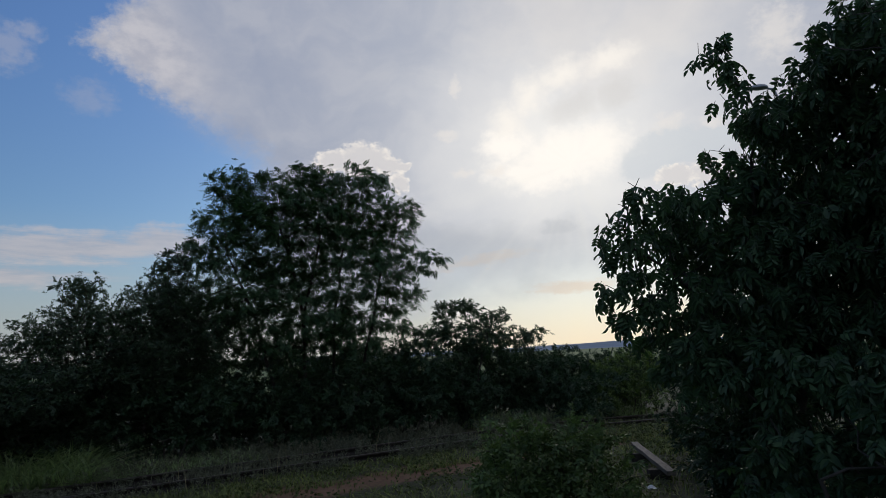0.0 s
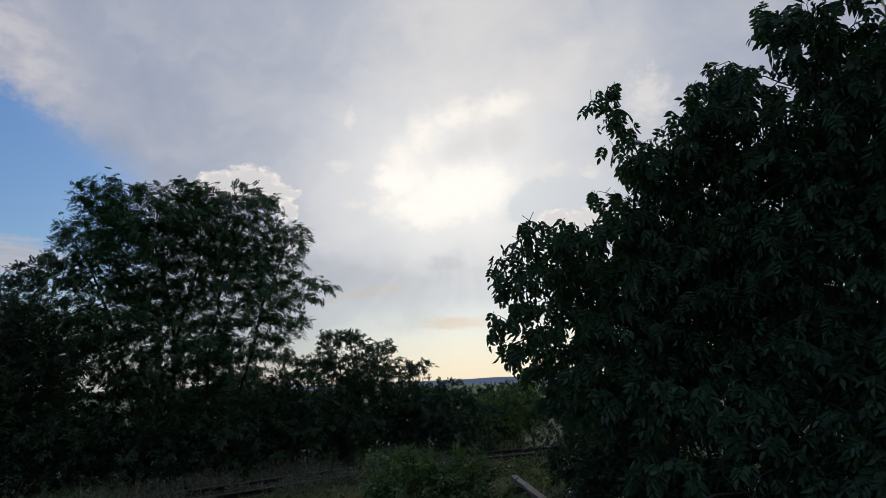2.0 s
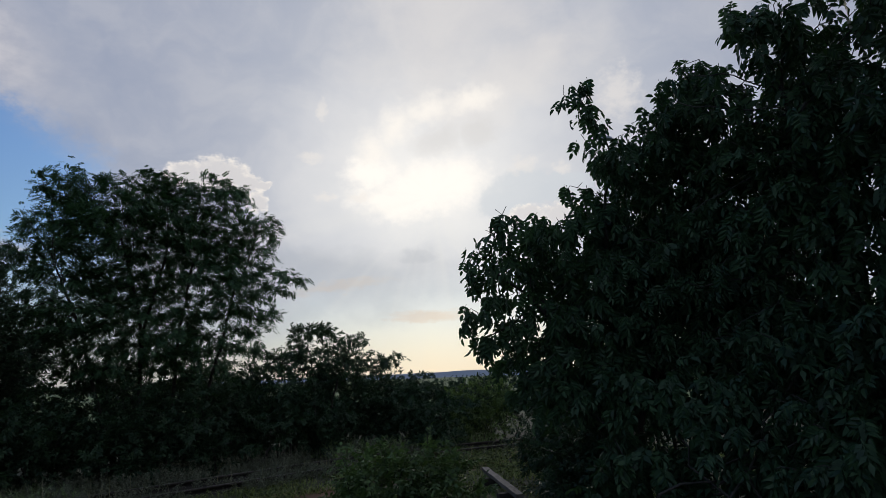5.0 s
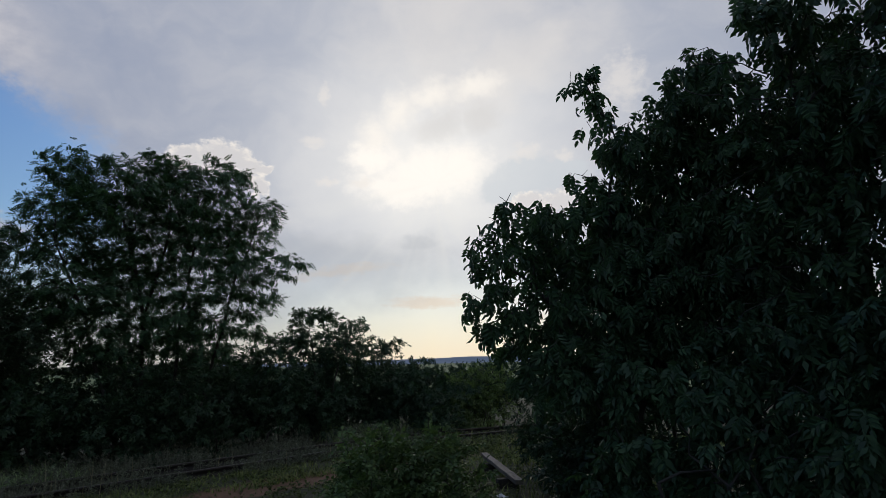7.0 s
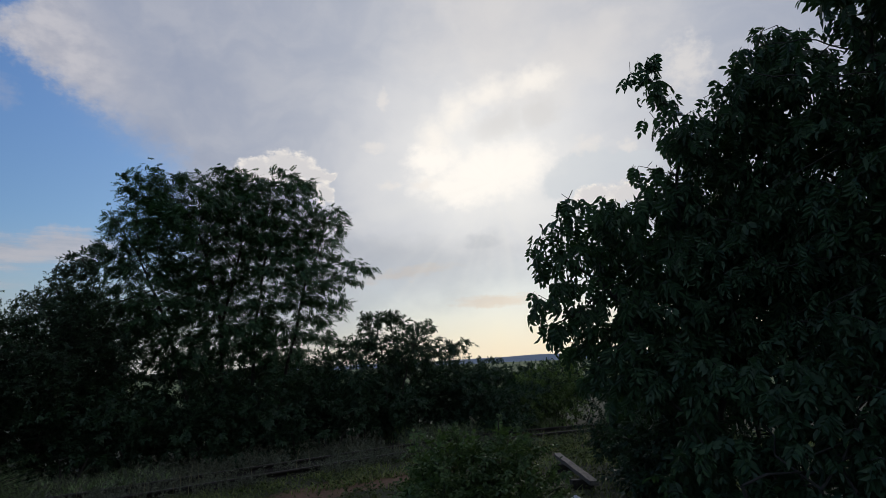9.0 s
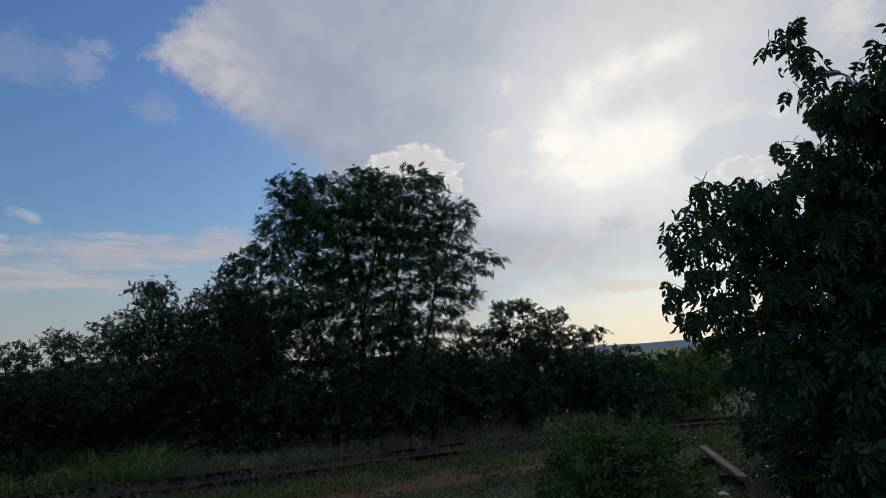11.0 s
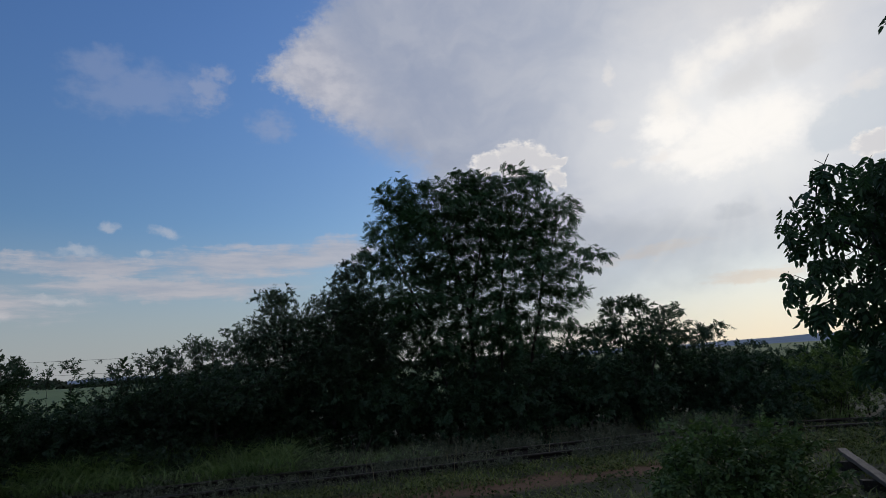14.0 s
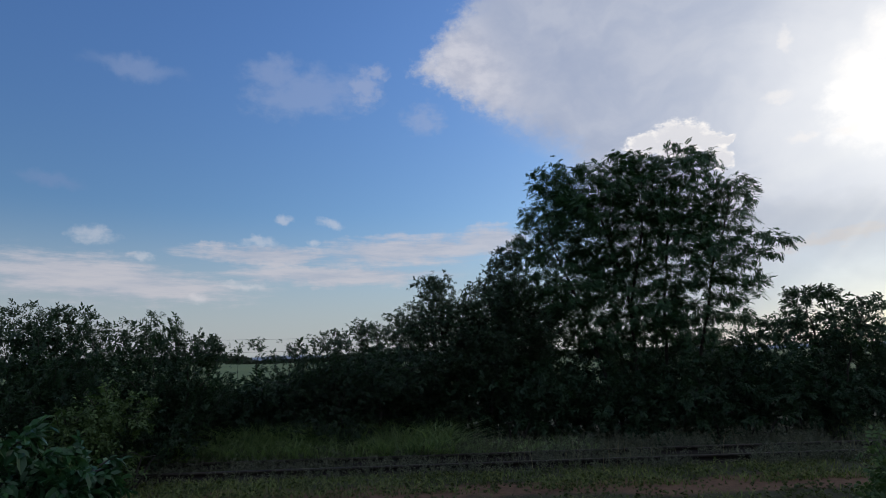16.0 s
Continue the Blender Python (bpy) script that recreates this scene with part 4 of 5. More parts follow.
for k, (x, y, z, rh, rv) in enumerate(((1.95, 15.38, 1.98, 0.55, 0.32), (0.90, 14.97, 1.40, 1.2, 0.62), (2.22, 14.83, 0.86, 1.08, 0.70), (3.30, 15.5, 1.22, 0.80, 0.42), (4.15, 15.7, 1.24, 0.80, 0.50), (5.3, 15.9, 1.3, 0.9, 0.6), (2.9, 13.9, 0.85, 0.8, 0.5), (3.0, 16.4, 1.25, 0.9, 0.32), (4.3, 16.6, 1.22, 0.9, 0.34), (1.9, 16.2, 1.3, 0.7, 0.3))):
    plant("field_shrub", "dense green shrub at the end of the hedge", "shrub", (x, y), [
        (x, y, z, rh, rv),
        (x + 0.1, y, z * 0.45, rh * 1.1, z * 0.45),
    ], SMALL, SHRUB, BARK, 40 + k, per_m2=52, core=12, core_shapes=BUSHY, pads=6, leaves=7, length=0.25, stems=3, trunk=0.02, fork=0.5, droop=0.1, group="hedge shrubs")

plant("pale_shrub", "light green young shrub beside the far end of the rails", "shrub", (4.2, 14.7), [
    (4.50, 14.75, 1.05, 0.72, 0.52),
    (3.90, 14.60, 0.92, 0.60, 0.50),
    (4.20, 14.70, 0.45, 0.90, 0.45),
], SMALL, LIGHT_SHRUB, BARK, 50, per_m2=90, leaves=6, length=0.22, stems=4, trunk=0.015, fork=0.5, droop=0.0)

grown("wild_bush", "wide dark wild bush with feathery upright shoots", "shrub", (-9.4, 5.9), [
    (-9.98, 4.89, 2.02, 0.62, 0.46),
    (-9.80, 5.40, 2.06, 0.50, 0.42),
    (-9.25, 6.24, 1.92, 0.62, 0.42),
    (-8.84, 6.90, 1.82, 0.44, 0.28),
    (-9.60, 5.41, 1.30, 1.20, 0.59),
    (-9.00, 6.71, 1.23, 0.80, 0.55),
    (-9.90, 4.60, 1.20, 0.90, 0.60),
    (-9.40, 5.90, 0.55, 1.30, 0.50),
], (((-9.6, 5.4, -0.05), (-9.7, 5.3, 0.8)), ((-9.3, 6.0, -0.05), (-9.2, 6.2, 0.8)), ((-9.0, 6.5, -0.05), (-8.9, 6.7, 0.8)), ((-9.8, 4.9, -0.05), (-9.95, 4.8, 0.8))), SMALL + NARROW[:1], SHRUB, BARK, 60, density=160, step=0.10, near=0.11, tip=0.0032, leafy=0.011, per_node=2.8, tips=4, droop=-0.35, side=0.5, tilt=0.7, upward=0.30, core=110, core_shapes=BUSHY, grow=0.04, group="hedge shrubs")

grown("sapling_shrub", "thin saplings with bare upright shoots in a hedge gap", "shrub", (-9.2, 8.4), [
    (-9.30, 8.17, 1.86, 0.10, 0.20, 2.0),
    (-9.08, 8.43, 1.92, 0.16, 0.15, 2.2),
    (-8.88, 8.62, 1.72, 0.15, 0.12, 1.6),
    (-9.30, 8.60, 0.90, 0.70, 0.36),
    (-9.50, 7.90, 0.90, 0.65, 0.36),
    (-8.95, 8.90, 0.90, 0.60, 0.36),
    (-9.30, 8.40, 0.45, 0.90, 0.7),
    (-9.70, 7.60, 0.45, 0.80, 0.45),
], (((-9.3, 8.2, -0.05), (-9.3, 8.17, 1.6)), ((-9.1, 8.45, -0.05), (-9.08, 8.43, 1.7)), ((-9.0, 8.8, -0.05), (-8.95, 8.9, 0.8)), ((-9.6, 7.8, -0.05), (-9.6, 7.7, 0.7))), SMALL, SHRUB, BARK, 61, density=170, step=0.09, near=0.10, tip=0.0032, leafy=0.011, per_node=2.6, droop=-0.1, side=0.7, tilt=0.7, upward=0.25, fringe=12)

plant("elder_shrub", "small elder shrub in front of the wild bush", "shrub", (-8.3, 4.9), [
    (-8.25, 5.11, 1.00, 0.52, 0.25),
    (-8.30, 4.64, 0.78, 0.44, 0.29),
    (-8.30, 4.90, 0.35, 0.55, 0.32),
], TRI, BRAMBLE, BARK, 62, per_m2=200, leaves=7, length=0.2, stems=4, trunk=0.015, fork=0.5)

plant("broadleaf_bush", "lush broad-leaved green bush close by", "shrub", (-2.85, 1.35), [
    (-2.96, 1.30, 1.27, 0.19, 0.13),
    (-2.81, 1.54, 1.20, 0.12, 0.11),
    (-2.84, 1.48, 1.12, 0.15, 0.12),
    (-2.99, 1.12, 1.32, 0.19, 0.12),
    (-2.91, 1.36, 0.99, 0.25, 0.18),
    (-2.93, 1.32, 0.76, 0.28, 0.22),
    (-2.86, 1.30, 0.45, 0.40, 0.35),
], BRD, BROAD, BARK_SMOOTH, 63, per_m2=420, leaves=4, length=0.08, stems=4, trunk=0.012, fork=0.7, single=160, single_mat=BROAD_ONE, single_name="leaf_spray")

plant("bramble_bush", "low green bramble thicket beside the dirt track", "shrub", (0.95, 6.3), [
    (0.72, 6.26, 0.66, 0.42, 0.20),
    (1.21, 6.49, 0.66, 0.46, 0.18),
    (0.52, 6.08, 0.42, 0.38, 0.24),
    (1.32, 6.26, 0.42, 0.44, 0.26),
    (0.95, 6.20, 0.25, 0.75, 0.22),
], TRI, BRAMBLE, BARK, 64, per_m2=200, leaves=9, length=0.22, lift=0.5, stems=5, trunk=0.010, fork=0.6, single=120, single_shapes=TRI_ONE, single_mat=BRAMBLE, single_name="leaf")

WALNUT_KW = dict(core_shapes=WAL_IN, core_fill=0.56, reach=0.5, leaves=7, bare=0.4, droop=1.05, tilt=0.5, length=0.12, lift=-0.05, level=0.45, fill=0.88, single_mat=WALNUT_ONE)
grown("walnut_tree", "large dark walnut tree with drooping leaflets", "tree", (3.1, 5.4), [
    (1.64, 5.03, 2.86, 0.20, 0.15, 1.0),
    (1.48, 5.06, 2.46, 0.21, 0.16, 0.9),
    (1.47, 5.06, 2.08, 0.20, 0.20, 0.9),
    (1.47, 5.07, 1.84, 0.17, 0.14, 1.0),
    (1.62, 5.10, 1.98, 0.20, 0.18, 0.8),
    (1.70, 5.10, 2.30, 0.20, 0.18, 0.7),
    (2.18, 5.33, 2.58, 0.45, 0.36, 0.75),
    (2.11, 5.26, 1.96, 0.50, 0.36, 0.8),
    (2.34, 4.74, 4.04, 0.15, 0.13, 1.0),
    (2.40, 4.73, 3.80, 0.13, 0.12, 1.0),
    (2.47, 4.74, 3.60, 0.12, 0.15, 1.0),
    (2.70, 4.81, 3.36, 0.22, 0.20, 1.2),
    (2.88, 5.13, 2.98, 0.45, 0.38, 0.9),
    (2.98, 4.57, 3.74, 0.20, 0.12, 1.0),
    (3.28, 4.36, 4.02, 0.24, 0.15, 1.0),
    (3.36, 4.89, 3.40, 0.59, 0.42, 0.9),
    (2.84, 5.11, 2.16, 0.62, 0.47),
    (3.40, 5.20, 2.70, 0.75, 0.60, 0.7),
    (3.10, 5.20, 2.45, 0.60, 0.45),
    (3.80, 5.00, 2.40, 0.60, 0.50),
    (2.05, 4.92, 2.80, 0.26, 0.10, 0.6),
    (2.95, 4.80, 3.44, 0.38, 0.24, 1.1),
    (2.05, 5.20, 1.60, 0.42, 0.26, 0.8),
    (2.60, 5.30, 1.62, 0.50, 0.34),
    (3.20, 5.40, 1.70, 0.60, 0.40),
    (3.28, 4.60, 3.70, 0.34, 0.22, 1.1),
    (2.58, 5.00, 3.08, 0.30, 0.22, 1.0),
    (2.66, 4.54, 3.46, 0.20, 0.14, 1.0),
], (((3.1, 5.4, -0.05), (3.0, 5.35, 1.1), (2.75, 5.25, 2.2), (2.65, 5.0, 3.0)), ((3.0, 5.35, 1.1), (2.4, 5.25, 1.8), (1.9, 5.15, 2.3)), ((3.0, 5.35, 1.1), (3.4, 5.1, 2.4), (3.35, 4.8, 3.3))), WAL, WALNUT, BARK_SMOOTH, 70, density=280, step=0.09, near=0.10, tip=0.0030, leafy=0.010, per_node=1.7, droop=1.5, side=0.55, tilt=0.6, upward=0.0, stray=0.04, grow=0.03, lift=0.05, fringe=18, core=90, core_shapes=WAL_IN, single=230, single_mat=WALNUT_ONE)

grown("walnut_tree", "tall walnut tree arching over the near grass", "tree", (4.1, 4.0), [
    (3.24, 3.48, 4.06, 0.24, 0.20, 1.0),
    (3.20, 4.25, 4.03, 0.18, 0.12, 0.8),
    (3.30, 4.05, 3.78, 0.26, 0.20, 0.9),
    (3.04, 4.38, 3.68, 0.18, 0.14, 0.8),
    (3.36, 3.66, 4.16, 0.22, 0.20, 0.9),
    (3.50, 3.52, 3.92, 0.26, 0.22, 0.9),
    (3.40, 4.00, 3.45, 0.36, 0.30, 1.0),
    (2.95, 4.08, 3.70, 0.20, 0.18, 0.8),
    (2.86, 4.20, 3.75, 0.16, 0.12, 0.8),
    (3.87, 3.79, 3.89, 0.46, 0.37),
    (3.81, 3.24, 4.01, 0.33, 0.29),
    (3.79, 4.43, 3.39, 0.60, 0.55, 1.0),
    (4.19, 4.03, 3.12, 0.66, 0.61),
    (3.51, 4.40, 2.46, 0.62, 0.52),
    (3.85, 3.81, 2.01, 0.59, 0.55),
    (4.14, 3.48, 3.07, 0.55, 0.63),
    (4.60, 3.20, 3.40, 0.80, 0.90, 0.7),
    (4.60, 3.20, 1.90, 0.80, 0.90, 0.7),
    (3.90, 4.40, 1.80, 0.70, 0.55),
    (3.50, 4.20, 1.70, 0.50, 0.40),
    (4.70, 3.60, 0.90, 0.90, 0.60, 0.7),
    # next three lobes lie out of view, added to shade the crown
    (4.90, 2.20, 3.20, 1.00, 0.90, 0.7),
    (5.00, 2.20, 1.60, 1.00, 0.90, 0.7),
    (4.70, 1.30, 3.50, 0.90, 0.70, 0.6),
    (3.80, 3.05, 4.35, 0.45, 0.35),
    (4.30, 2.60, 4.20, 0.60, 0.50, 0.7),
    # next six lobes, also unseen, added to block light from the right
    (4.40, 1.00, 2.00, 0.80, 0.90, 0.5),
    (3.30, 1.50, 4.20, 0.80, 0.50, 0.6),
    (3.50, 1.20, 3.10, 0.75, 0.80, 0.6),
    (3.30, 1.10, 1.60, 0.75, 0.85, 0.6),
    (3.60, 0.10, 2.40, 0.90, 1.00, 0.6),
    (3.40, 0.30, 0.90, 0.90, 0.80, 0.6),
    (3.75, 3.20, 2.40, 0.50, 0.50),
    (3.70, 3.75, 2.75, 0.50, 0.50),
    (3.85, 3.00, 3.30, 0.55, 0.55),
    (3.75, 3.55, 3.45, 0.45, 0.40),
], (((4.1, 4.0, -0.05), (4.05, 3.95, 1.3), (3.9, 3.8, 2.6), (3.55, 3.7, 3.6)), ((4.05, 3.95, 1.3), (4.5, 3.0, 2.6), (4.4, 2.4, 3.7)), ((4.05, 3.95, 1.3), (3.9, 2.6, 2.2), (3.6, 1.4, 3.1))), WAL, WALNUT, BARK_SMOOTH, 71, density=110, step=0.10, near=0.11, tip=0.0034, leafy=0.011, per_node=1.8, droop=1.5, side=0.55, tilt=0.6, upward=0.0, stray=0.04, grow=0.03, lift=0.05, fringe=16, core=70, core_shapes=WAL_IN, single=60, single_mat=WALNUT_ONE)

grown("walnut_tree", "dense walnut tree at the back of the grove", "tree", (3.9, 6.2), [
    (3.30, 5.90, 2.10, 0.70, 0.50),
    (3.60, 5.80, 3.00, 0.70, 0.50, 0.3),
    (3.05, 5.90, 2.60, 0.60, 0.45),
    (4.20, 5.60, 2.60, 0.80, 0.70),
    (4.60, 5.10, 3.20, 0.80, 0.70),
    (4.50, 5.20, 1.80, 0.80, 0.60),
    (4.10, 5.20, 3.60, 0.60, 0.50, 0.3),
    (4.60, 4.40, 3.90, 0.70, 0.50),
], (((3.9, 6.2, -0.05), (3.8, 6.1, 1.4), (3.6, 5.9, 2.4)), ((3.8, 6.1, 1.4), (4.4, 5.2, 2.6), (4.5, 4.7, 3.5))), WAL, WALNUT, BARK_SMOOTH, 73, density=70, step=0.10, near=0.11, tip=0.0034, leafy=0.011, per_node=1.6, droop=1.5, side=0.55, tilt=0.6, upward=0.0, stray=0.04, grow=0.0, lift=0.0, fringe=10, core=32, core_shapes=WAL_IN, single=0, single_mat=WALNUT_ONE)

# unseen trees beside and behind the eye, added to block sky light
for k, (x, y) in enumerate(((5.4, -1.0), (3.4, -4.6), (7.4, -3.8))):
    grown("walnut_tree", "wide walnut tree out of view, added to shade the grove", "tree", (x, y), [
        (x, y, 4.4, 2.0, 1.1),
        (x - 1.2, y - 0.4, 3.2, 1.4, 1.1),
        (x + 1.0, y + 0.8, 3.4, 1.4, 1.1),
        (x - 0.6, y + 0.4, 1.6, 1.5, 1.2),
        (x + 0.8, y - 0.6, 1.4, 1.5, 1.1),
    ], (((x, y, -0.05), (x, y, 1.5), (x - 0.2, y, 3.0), (x - 0.3, y, 4.2)), ((x, y, 1.5), (x - 0.8, y - 0.4, 2.6))),
        WAL_IN, WALNUT, BARK_SMOOTH, 75 + k, density=8, step=0.16, near=0.18, tip=0.007, leafy=0.02, per_node=0.8, droop=1.2, side=0.55, tilt=0.6, core=30, core_shapes=WAL_IN)

plant("ash_scrub", "dark tangled scrub on the shady side of the plank", "shrub", (3.3, 6.6), [
    (3.15, 6.50, 0.75, 0.50, 0.45),
    (3.55, 6.90, 0.85, 0.60, 0.50),
    (3.05, 6.00, 1.25, 0.45, 0.35),
    (4.00, 7.80, 0.90, 0.70, 0.60),
    (3.70, 8.90, 0.85, 0.60, 0.60),
    (3.20, 6.40, 0.30, 0.65, 0.30),
    (3.28, 7.70, 0.28, 0.32, 0.28),
    (3.45, 8.70, 0.36, 0.40, 0.34),
    (3.25, 7.10, 0.50, 0.34, 0.36),
    (3.70, 7.40, 0.35, 0.90, 0.35),
], SMALL, SHRUB, BARK, 74, per_m2=60, core=12, core_shapes=BUSHY, pads=7, leaves=8, length=0.25, stems=5, trunk=0.018, fork=0.5, droop=0.2)

plant("walnut_scrub", "low walnut suckers and leaves below the trees", "shrub", (2.9, 4.3), [
    (2.14, 4.91, 1.47, 0.42, 0.28),
    (2.50, 4.48, 1.47, 0.46, 0.32),
    (2.83, 3.98, 1.39, 0.44, 0.32),
    (3.22, 3.65, 1.31, 0.49, 0.34),
    (2.63, 4.47, 0.98, 0.55, 0.29),
    (2.98, 3.80, 0.93, 0.52, 0.30),
    (2.90, 4.50, 0.45, 0.75, 0.35),
    (3.40, 3.60, 0.45, 0.70, 0.40),
    (3.48, 3.25, 0.95, 0.50, 0.40),
    (3.75, 3.30, 0.40, 0.60, 0.40),
    (3.90, 3.00, 1.40, 0.50, 0.50),
    (3.10, 3.10, 1.00, 0.42, 0.34),
    (3.20, 3.00, 0.45, 0.50, 0.40),
    (2.75, 3.75, 0.60, 0.45, 0.35),
    (2.40, 4.50, 0.60, 0.40, 0.34),
    (3.50, 3.20, 1.75, 0.42, 0.40),
    (3.45, 3.75, 1.75, 0.45, 0.40),
], WAL, WALNUT, BARK_SMOOTH, 72, per_m2=55, core=34, stems=5, trunk=0.02, fork=0.5, single=60, **WALNUT_KW)


# ---- grass ----
def blades(rng, pts, height, width, lean, segs=2):
    """Arching blades, each two or three narrow faces."""
    n = len(pts)
    ang = rng.uniform(0, 2 * np.pi, n)
    d = np.stack([np.cos(ang), np.sin(ang), 0 * ang], -1)
    s = np.stack([-np.sin(ang), np.cos(ang), 0 * ang], -1)
    h = height * rng.uniform(0.5, 1.2, n)
    l = h * lean * rng.uniform(0.2, 1.4, n)
    rows = []
    for k in range(segs + 1):
        u = k / segs
        c = pts + d * (l * u * u)[:, None] + np.array((0, 0, 1.0)) * (h * (u - 0.28 * lean * u * u))[:, None]
        w = width * (1 - 0.85 * u) * (0.7 + 0.6 * (u < 0.6))
        rows += [c - s * w / 2, c + s * w / 2]
    v = np.stack(rows, 1)
    k2 = 2 * (segs + 1)
    q = np.array([(2 * k, 2 * k + 1, 2 * k + 3, 2 * k + 2) for k in range(segs)])
    return v.reshape(-1, 3), (q[None] + (np.arange(n) * k2)[:, None, None]).reshape(-1, 4)


def band(rng, n, x0, x1, o0, o1):
    """Points in a band along the rails; o is the offset from the far rail away from it, towards the eye."""
    x = rng.uniform(x0, x1, n)
    o = rng.uniform(o0, o1, n)
    y = 12.25 + 0.666 * x - np.where(x > 0, 0.055 * x * x, 0)
    return np.stack([x + o * 0.55, y - o * 0.83, 0 * x], -1)


def clumped(rng, pts, scale, level):
    keep = [noise.noise((float(a) * scale, float(b) * scale, 7.0)) + rng.uniform(-0.35, 0.35) > level for a, b, _ in pts]
    return pts[np.array(keep)]


def grass(name, label, mat, seed, sets):
    rng = np.random.default_rng(seed)
    h = Heap()
    for (n, x0, x1, o0, o1, scale, level, height, width, lean) in sets:
        pts = clumped(rng, band(rng, n, x0, x1, o0, o1), scale, level)
        if len(pts):
            h.add(*blades(rng, pts, height, width, lean))
    return tagged(new(name, h.mesh(name, mat)), label, "grass", kind="stuff")


grass("turf", "short uneven turf along the dirt track", TURF, 81, (
    (20000, -13, 3, 0.95, 2.3, 1.3, -0.15, 0.11, 0.011, 1.5),
    (24000, -11, 4, 2.9, 7.0, 0.9, -0.1, 0.13, 0.012, 1.5),
    (3500, -12, 3, 2.0, 3.2, 1.5, 0.2, 0.07, 0.009, 1.3),
    (13000, 1, 6, 0.2, 5.5, 0.9, -0.3, 0.13, 0.011, 1.2),
))


def herbs(seed, sets):
    """Low clover-like herbs: small flat leaf rosettes close to the ground."""
    rng = np.random.default_rng(seed)
    h = Heap()
    for n, x0, x1, o0, o1, level, tall in sets:
        p = clumped(rng, band(rng, n, x0, x1, o0, o1), 1.4, level)
        p = p + np.stack([0 * p[:, 0], 0 * p[:, 0], rng.uniform(0.01, tall, len(p))], -1)
        strew(h, ROSETTE, p, frames_for(rng, rng.normal(0, 1, p.shape) * (1, 1, 0.35), 0.4), rng.uniform(0.6, 1.3, len(p)))
    return h


ROSETTE = tuft(6, 0.034, 0.024, 0.03, 31, True)
tagged(new("low_herbs", herbs(88, ((4500, -13, 3, 0.95, 2.5, -0.1, 0.10), (4200, -11, 4, 2.6, 6.0, -0.05, 0.09), (3000, -12, 3, 1.8, 3.3, 0.12, 0.05), (3000, 1, 6, 0.5, 5.0, -0.1, 0.16))).mesh("low_herbs", HERB)),
       "low clover and herbs in the rough turf", "herbs", kind="stuff")
grass("tall_grass", "tall arching green grass between the rails and the hedge", REED, 82, (
    (9000, -13, -5.0, -2.0, -0.8, 0.8, -0.35, 0.85, 0.026, 1.3),
    (8000, -13, -5.0, -1.3, -0.12, 0.8, -0.35, 0.58, 0.026, 1.3),
    (5000, -13, -5.0, -1.2, -0.1, 0.8, -0.2, 0.35, 0.020, 1.4),
    (4000, -6, -3.0, -1.6, -0.1, 0.9, -0.1, 0.32, 0.015, 1.0),
    (1800, 1.0, 5, -1.5, -0.3, 0.9, -0.1, 0.45, 0.012, 0.8),
))
def weeds(seed, n, x0, x1, o0, o1, level, tall):
    """Bushy little weeds: stalks with small leaves up to their tops."""
    rng = np.random.default_rng(seed)
    h = Heap()
    foot = clumped(rng, band(rng, n, x0, x1, o0, o1), 1.1, level)
    top = tall * rng.uniform(0.4, 1.25, len(foot))
    lean = rng.normal(0, 0.22, (len(foot), 2)) * top[:, None]
    h.add(*blades(rng, foot, tall, 0.007, 0.5))
    for k, shape in enumerate(SPRIG):
        u = rng.uniform(0.35, 1.0, len(foot))
        p = foot + np.concatenate([lean * u[:, None], (top * u)[:, None]], 1)
        strew(h, shape, p, frames_for(rng, rng.normal(0, 0.7, foot.shape) + (0, 0, 0.8), 0.8), rng.uniform(0.6, 1.2, len(foot)))
    return h


SPRIG = [tuft(5, 0.032, 0.014, 0.06, 21, True), tuft(5, 0.036, 0.015, 0.07, 22, True), tuft(4, 0.030, 0.016, 0.05, 23, True)]
for seed, args in ((83, (4000, -12, 2.5, 0.02, 0.84, -0.06, 0.18)), (85, (2400, -12, 2.5, 0.86, 1.30, 0.0, 0.15)), (86, (2400, -5, 2.2, -1.7, -0.1, -0.15, 0.30)), (88, (2600, -12, 2.5, -0.7, 0.04, -0.08, 0.24)), (87, (500, -1.5, 4.5, 0.3, 2.5, 0.1, 0.22))):
    tagged(new("dry_weeds", weeds(seed, *args).mesh("dry_weeds", WEED)), "dry greyish bushy weeds growing over the rails", "weeds", kind="stuff")
grass("straw_stalks", "scattered pale dead stalks among the weeds", STRAW, 84, (
    (40, -6, 2, 0.2, 1.2, 1, -1, 0.45, 0.008, 0.3),
    (60, 0, 3.5, -0.6, 3.0, 1, -1, 0.50, 0.007, 0.5),
))


# ---- old timber beside the track ----
def timber(name, label, a, b, width, thick, mat):
    a, b = Vector(a), Vector(b)
    root = tagged(new(name), label, "timber beam")
    bm = bmesh.new()
    bmesh.ops.create_cube(bm, size=1.0)
    length = (b - a).length
    bmesh.ops.scale(bm, vec=(width, length, thick), verts=bm.verts)
    bmesh.ops.subdivide_edges(bm, edges=[e for e in bm.edges if abs(e.verts[0].co.y - e.verts[1].co.y) > 0.5], cuts=9)
    bmesh.ops.bevel(bm, geom=bm.edges[:], offset=0.008, segments=2, affect="EDGES", profile=0.6)
    for v in bm.verts:
        v.co += noise.noise_vector(v.co * 3.0) * 0.012
    root.location = (a + b) / 2
    root.rotation_euler = (b - a).to_track_quat("Y", "Z").to_euler()
    part("beam", bm, mat, root)
    return root


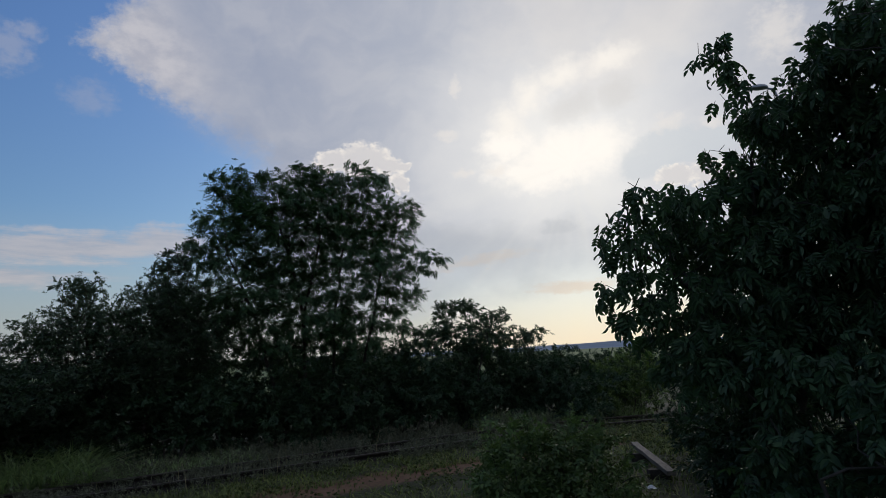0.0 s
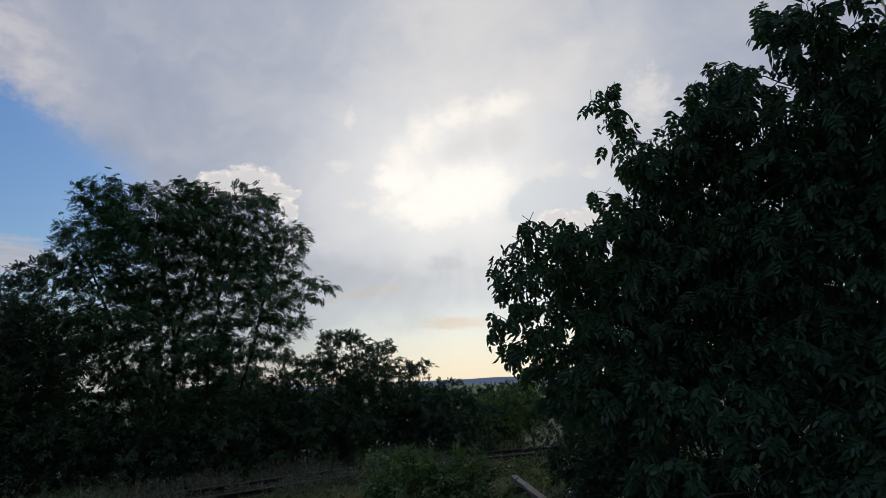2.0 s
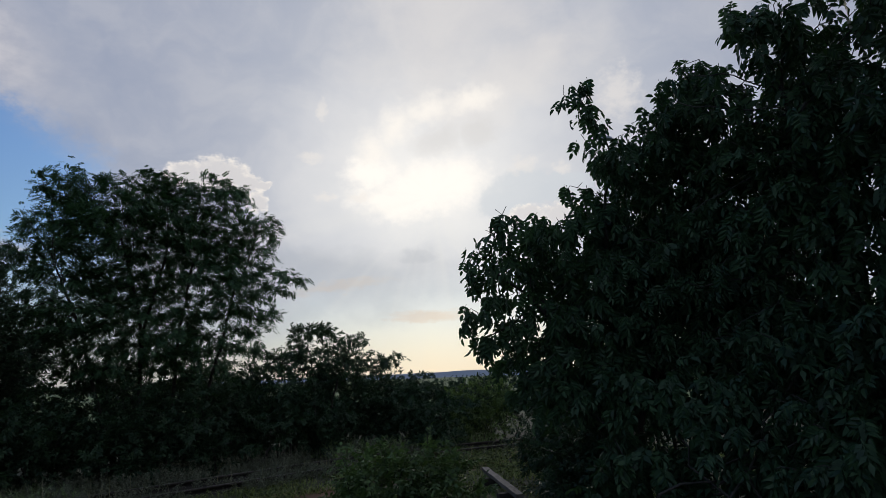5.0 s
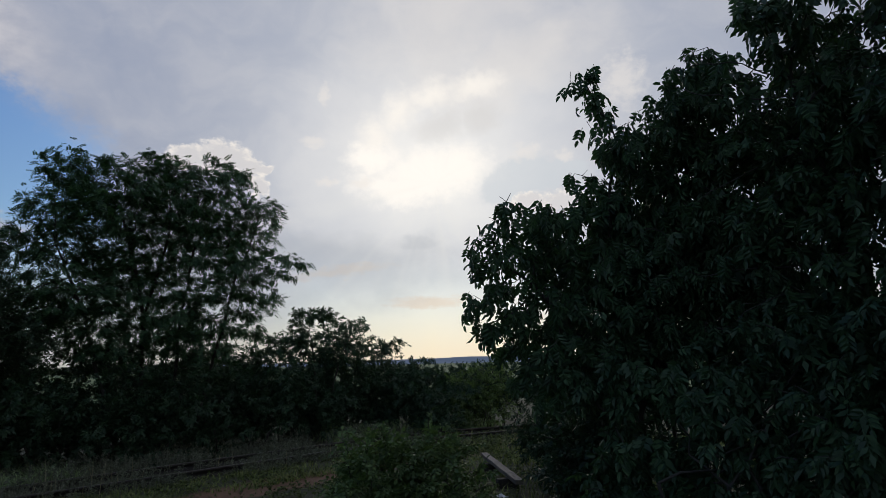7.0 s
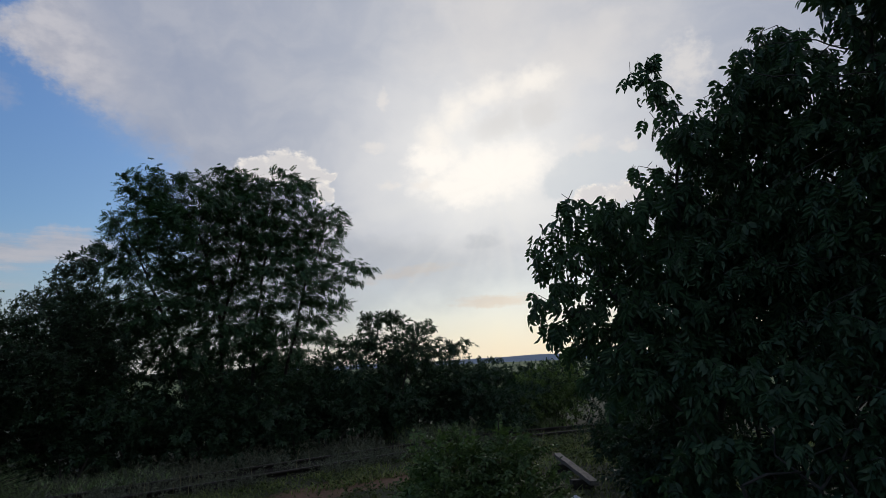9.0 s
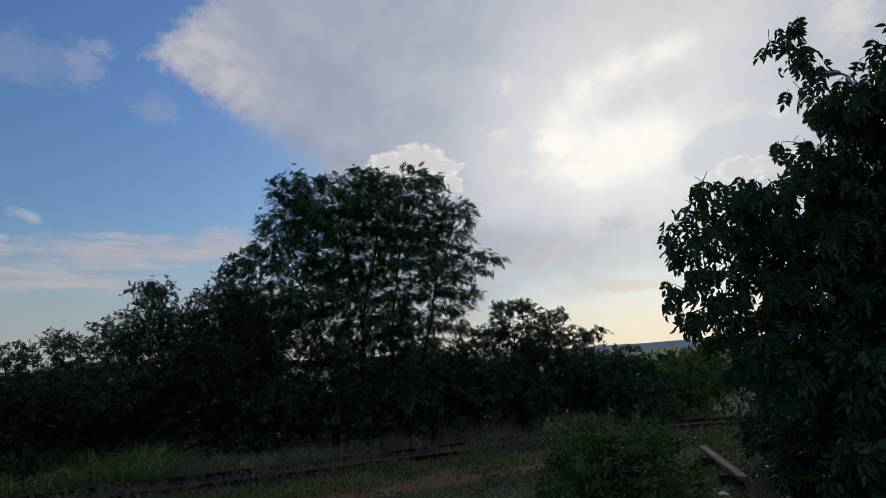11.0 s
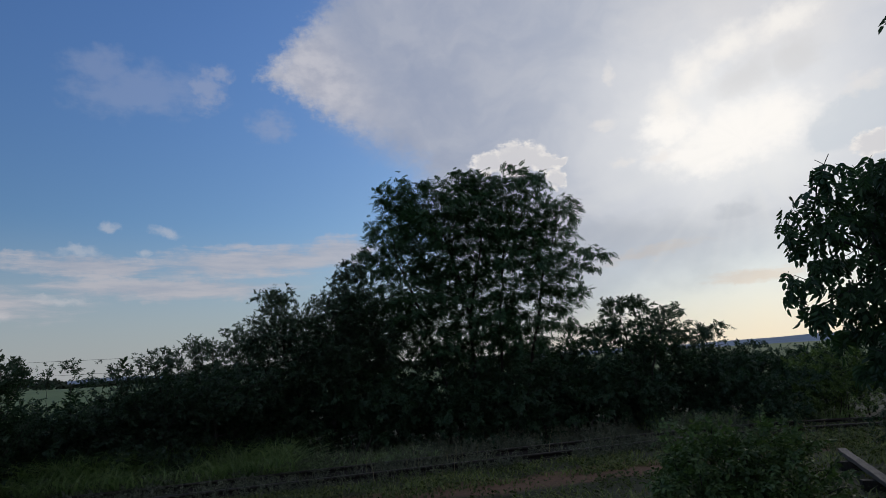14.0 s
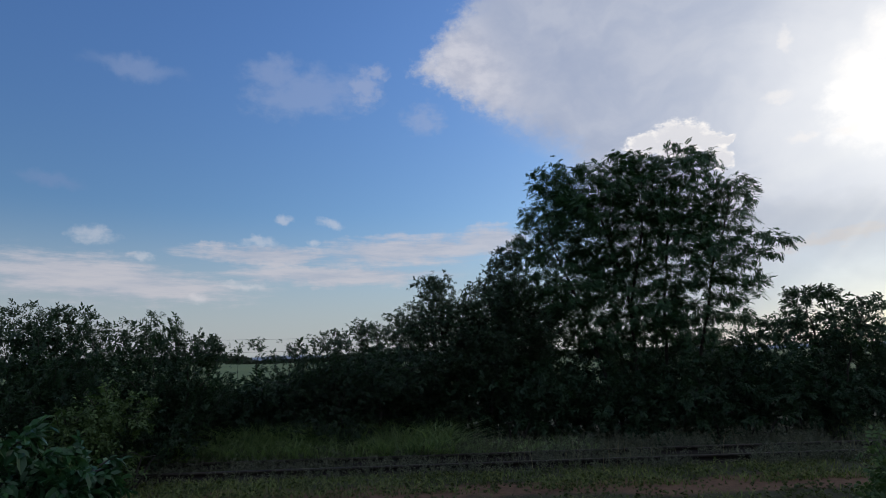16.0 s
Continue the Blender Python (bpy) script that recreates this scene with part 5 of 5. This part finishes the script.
timber("timber_beam", "weathered grey timber plank lying in the grass", (2.55, 7.47, 0.16), (2.82, 9.80, 0.16), 0.105, 0.055, TIMBER)
for y, x in ((8.0, 2.58), (9.2, 2.73)):
    timber("timber_block", "dark rotten timber block below a plank", (x - 0.14, y, 0.04), (x + 0.14, y, 0.04), 0.12, 0.16, BARK)

bm = bmesh.new()
bmesh.ops.create_grid(bm, x_segments=6, y_segments=5, size=0.06)
for v in bm.verts:
    v.co.z += 0.03 + 0.03 * noise.noise(v.co * 22.0)
scrap = tagged(new("plastic_scrap"), "small crumpled white plastic scrap on the ground", "litter")
scrap.location = (2.1, 6.8, 0.13)
part("sheet", bm, PLASTIC, scrap)


# ---- street lamp behind the walnut, cables over the pasture ----
def street_lamp(x, y, h):
    root = tagged(new("street_lamp"), "grey street lamp with a domed head behind the trees", "street lamp")
    root.location = (x, y, 0)
    w = Heap()
    tube(w, [(0, 0, z) for z in np.linspace(-0.1, h - 0.3, 6)], 0.08, 0.05, 10)
    under("pole", w.mesh("pole", STEEL, True), root)
    w = Heap()
    tube(w, [(0, 0, h - 0.35), (-0.05, 0, h - 0.15), (-0.18, 0, h - 0.05), (-0.4, 0, h - 0.02)], 0.035, 0.03, 8)
    under("arm", w.mesh("arm", STEEL, True), root)
    bm = bmesh.new()
    bmesh.ops.create_uvsphere(bm, u_segments=20, v_segments=12, radius=1.0)
    for v in bm.verts:
        v.co.z = v.co.z * (0.12 if v.co.z > 0 else 0.03)
        v.co.x *= 0.30 * (1.0 - 0.15 * v.co.x)
        v.co.y *= 0.15
        v.co += Vector((-0.5, 0, h - 0.02))
    part("head", bm, STEEL, root)


street_lamp(10.35, 17.4, 9.2)

for z0 in (5.3, 3.2):
    w = Heap()
    xs = np.linspace(0, 1, 24)
    a, b = np.array((-95.0, 62.0, z0)), np.array((-35.0, 108.0, z0 + 0.9))
    pts = a + (b - a) * xs[:, None]
    pts[:, 2] -= 1.2 * 4 * xs * (1 - xs) * 0.4
    tube(w, pts, 0.022, 0.022, 4)
    tagged(new("overhead_cable", w.mesh("overhead_cable", CABLE)), "thin overhead cable crossing the pasture", "cable", kind="structure")
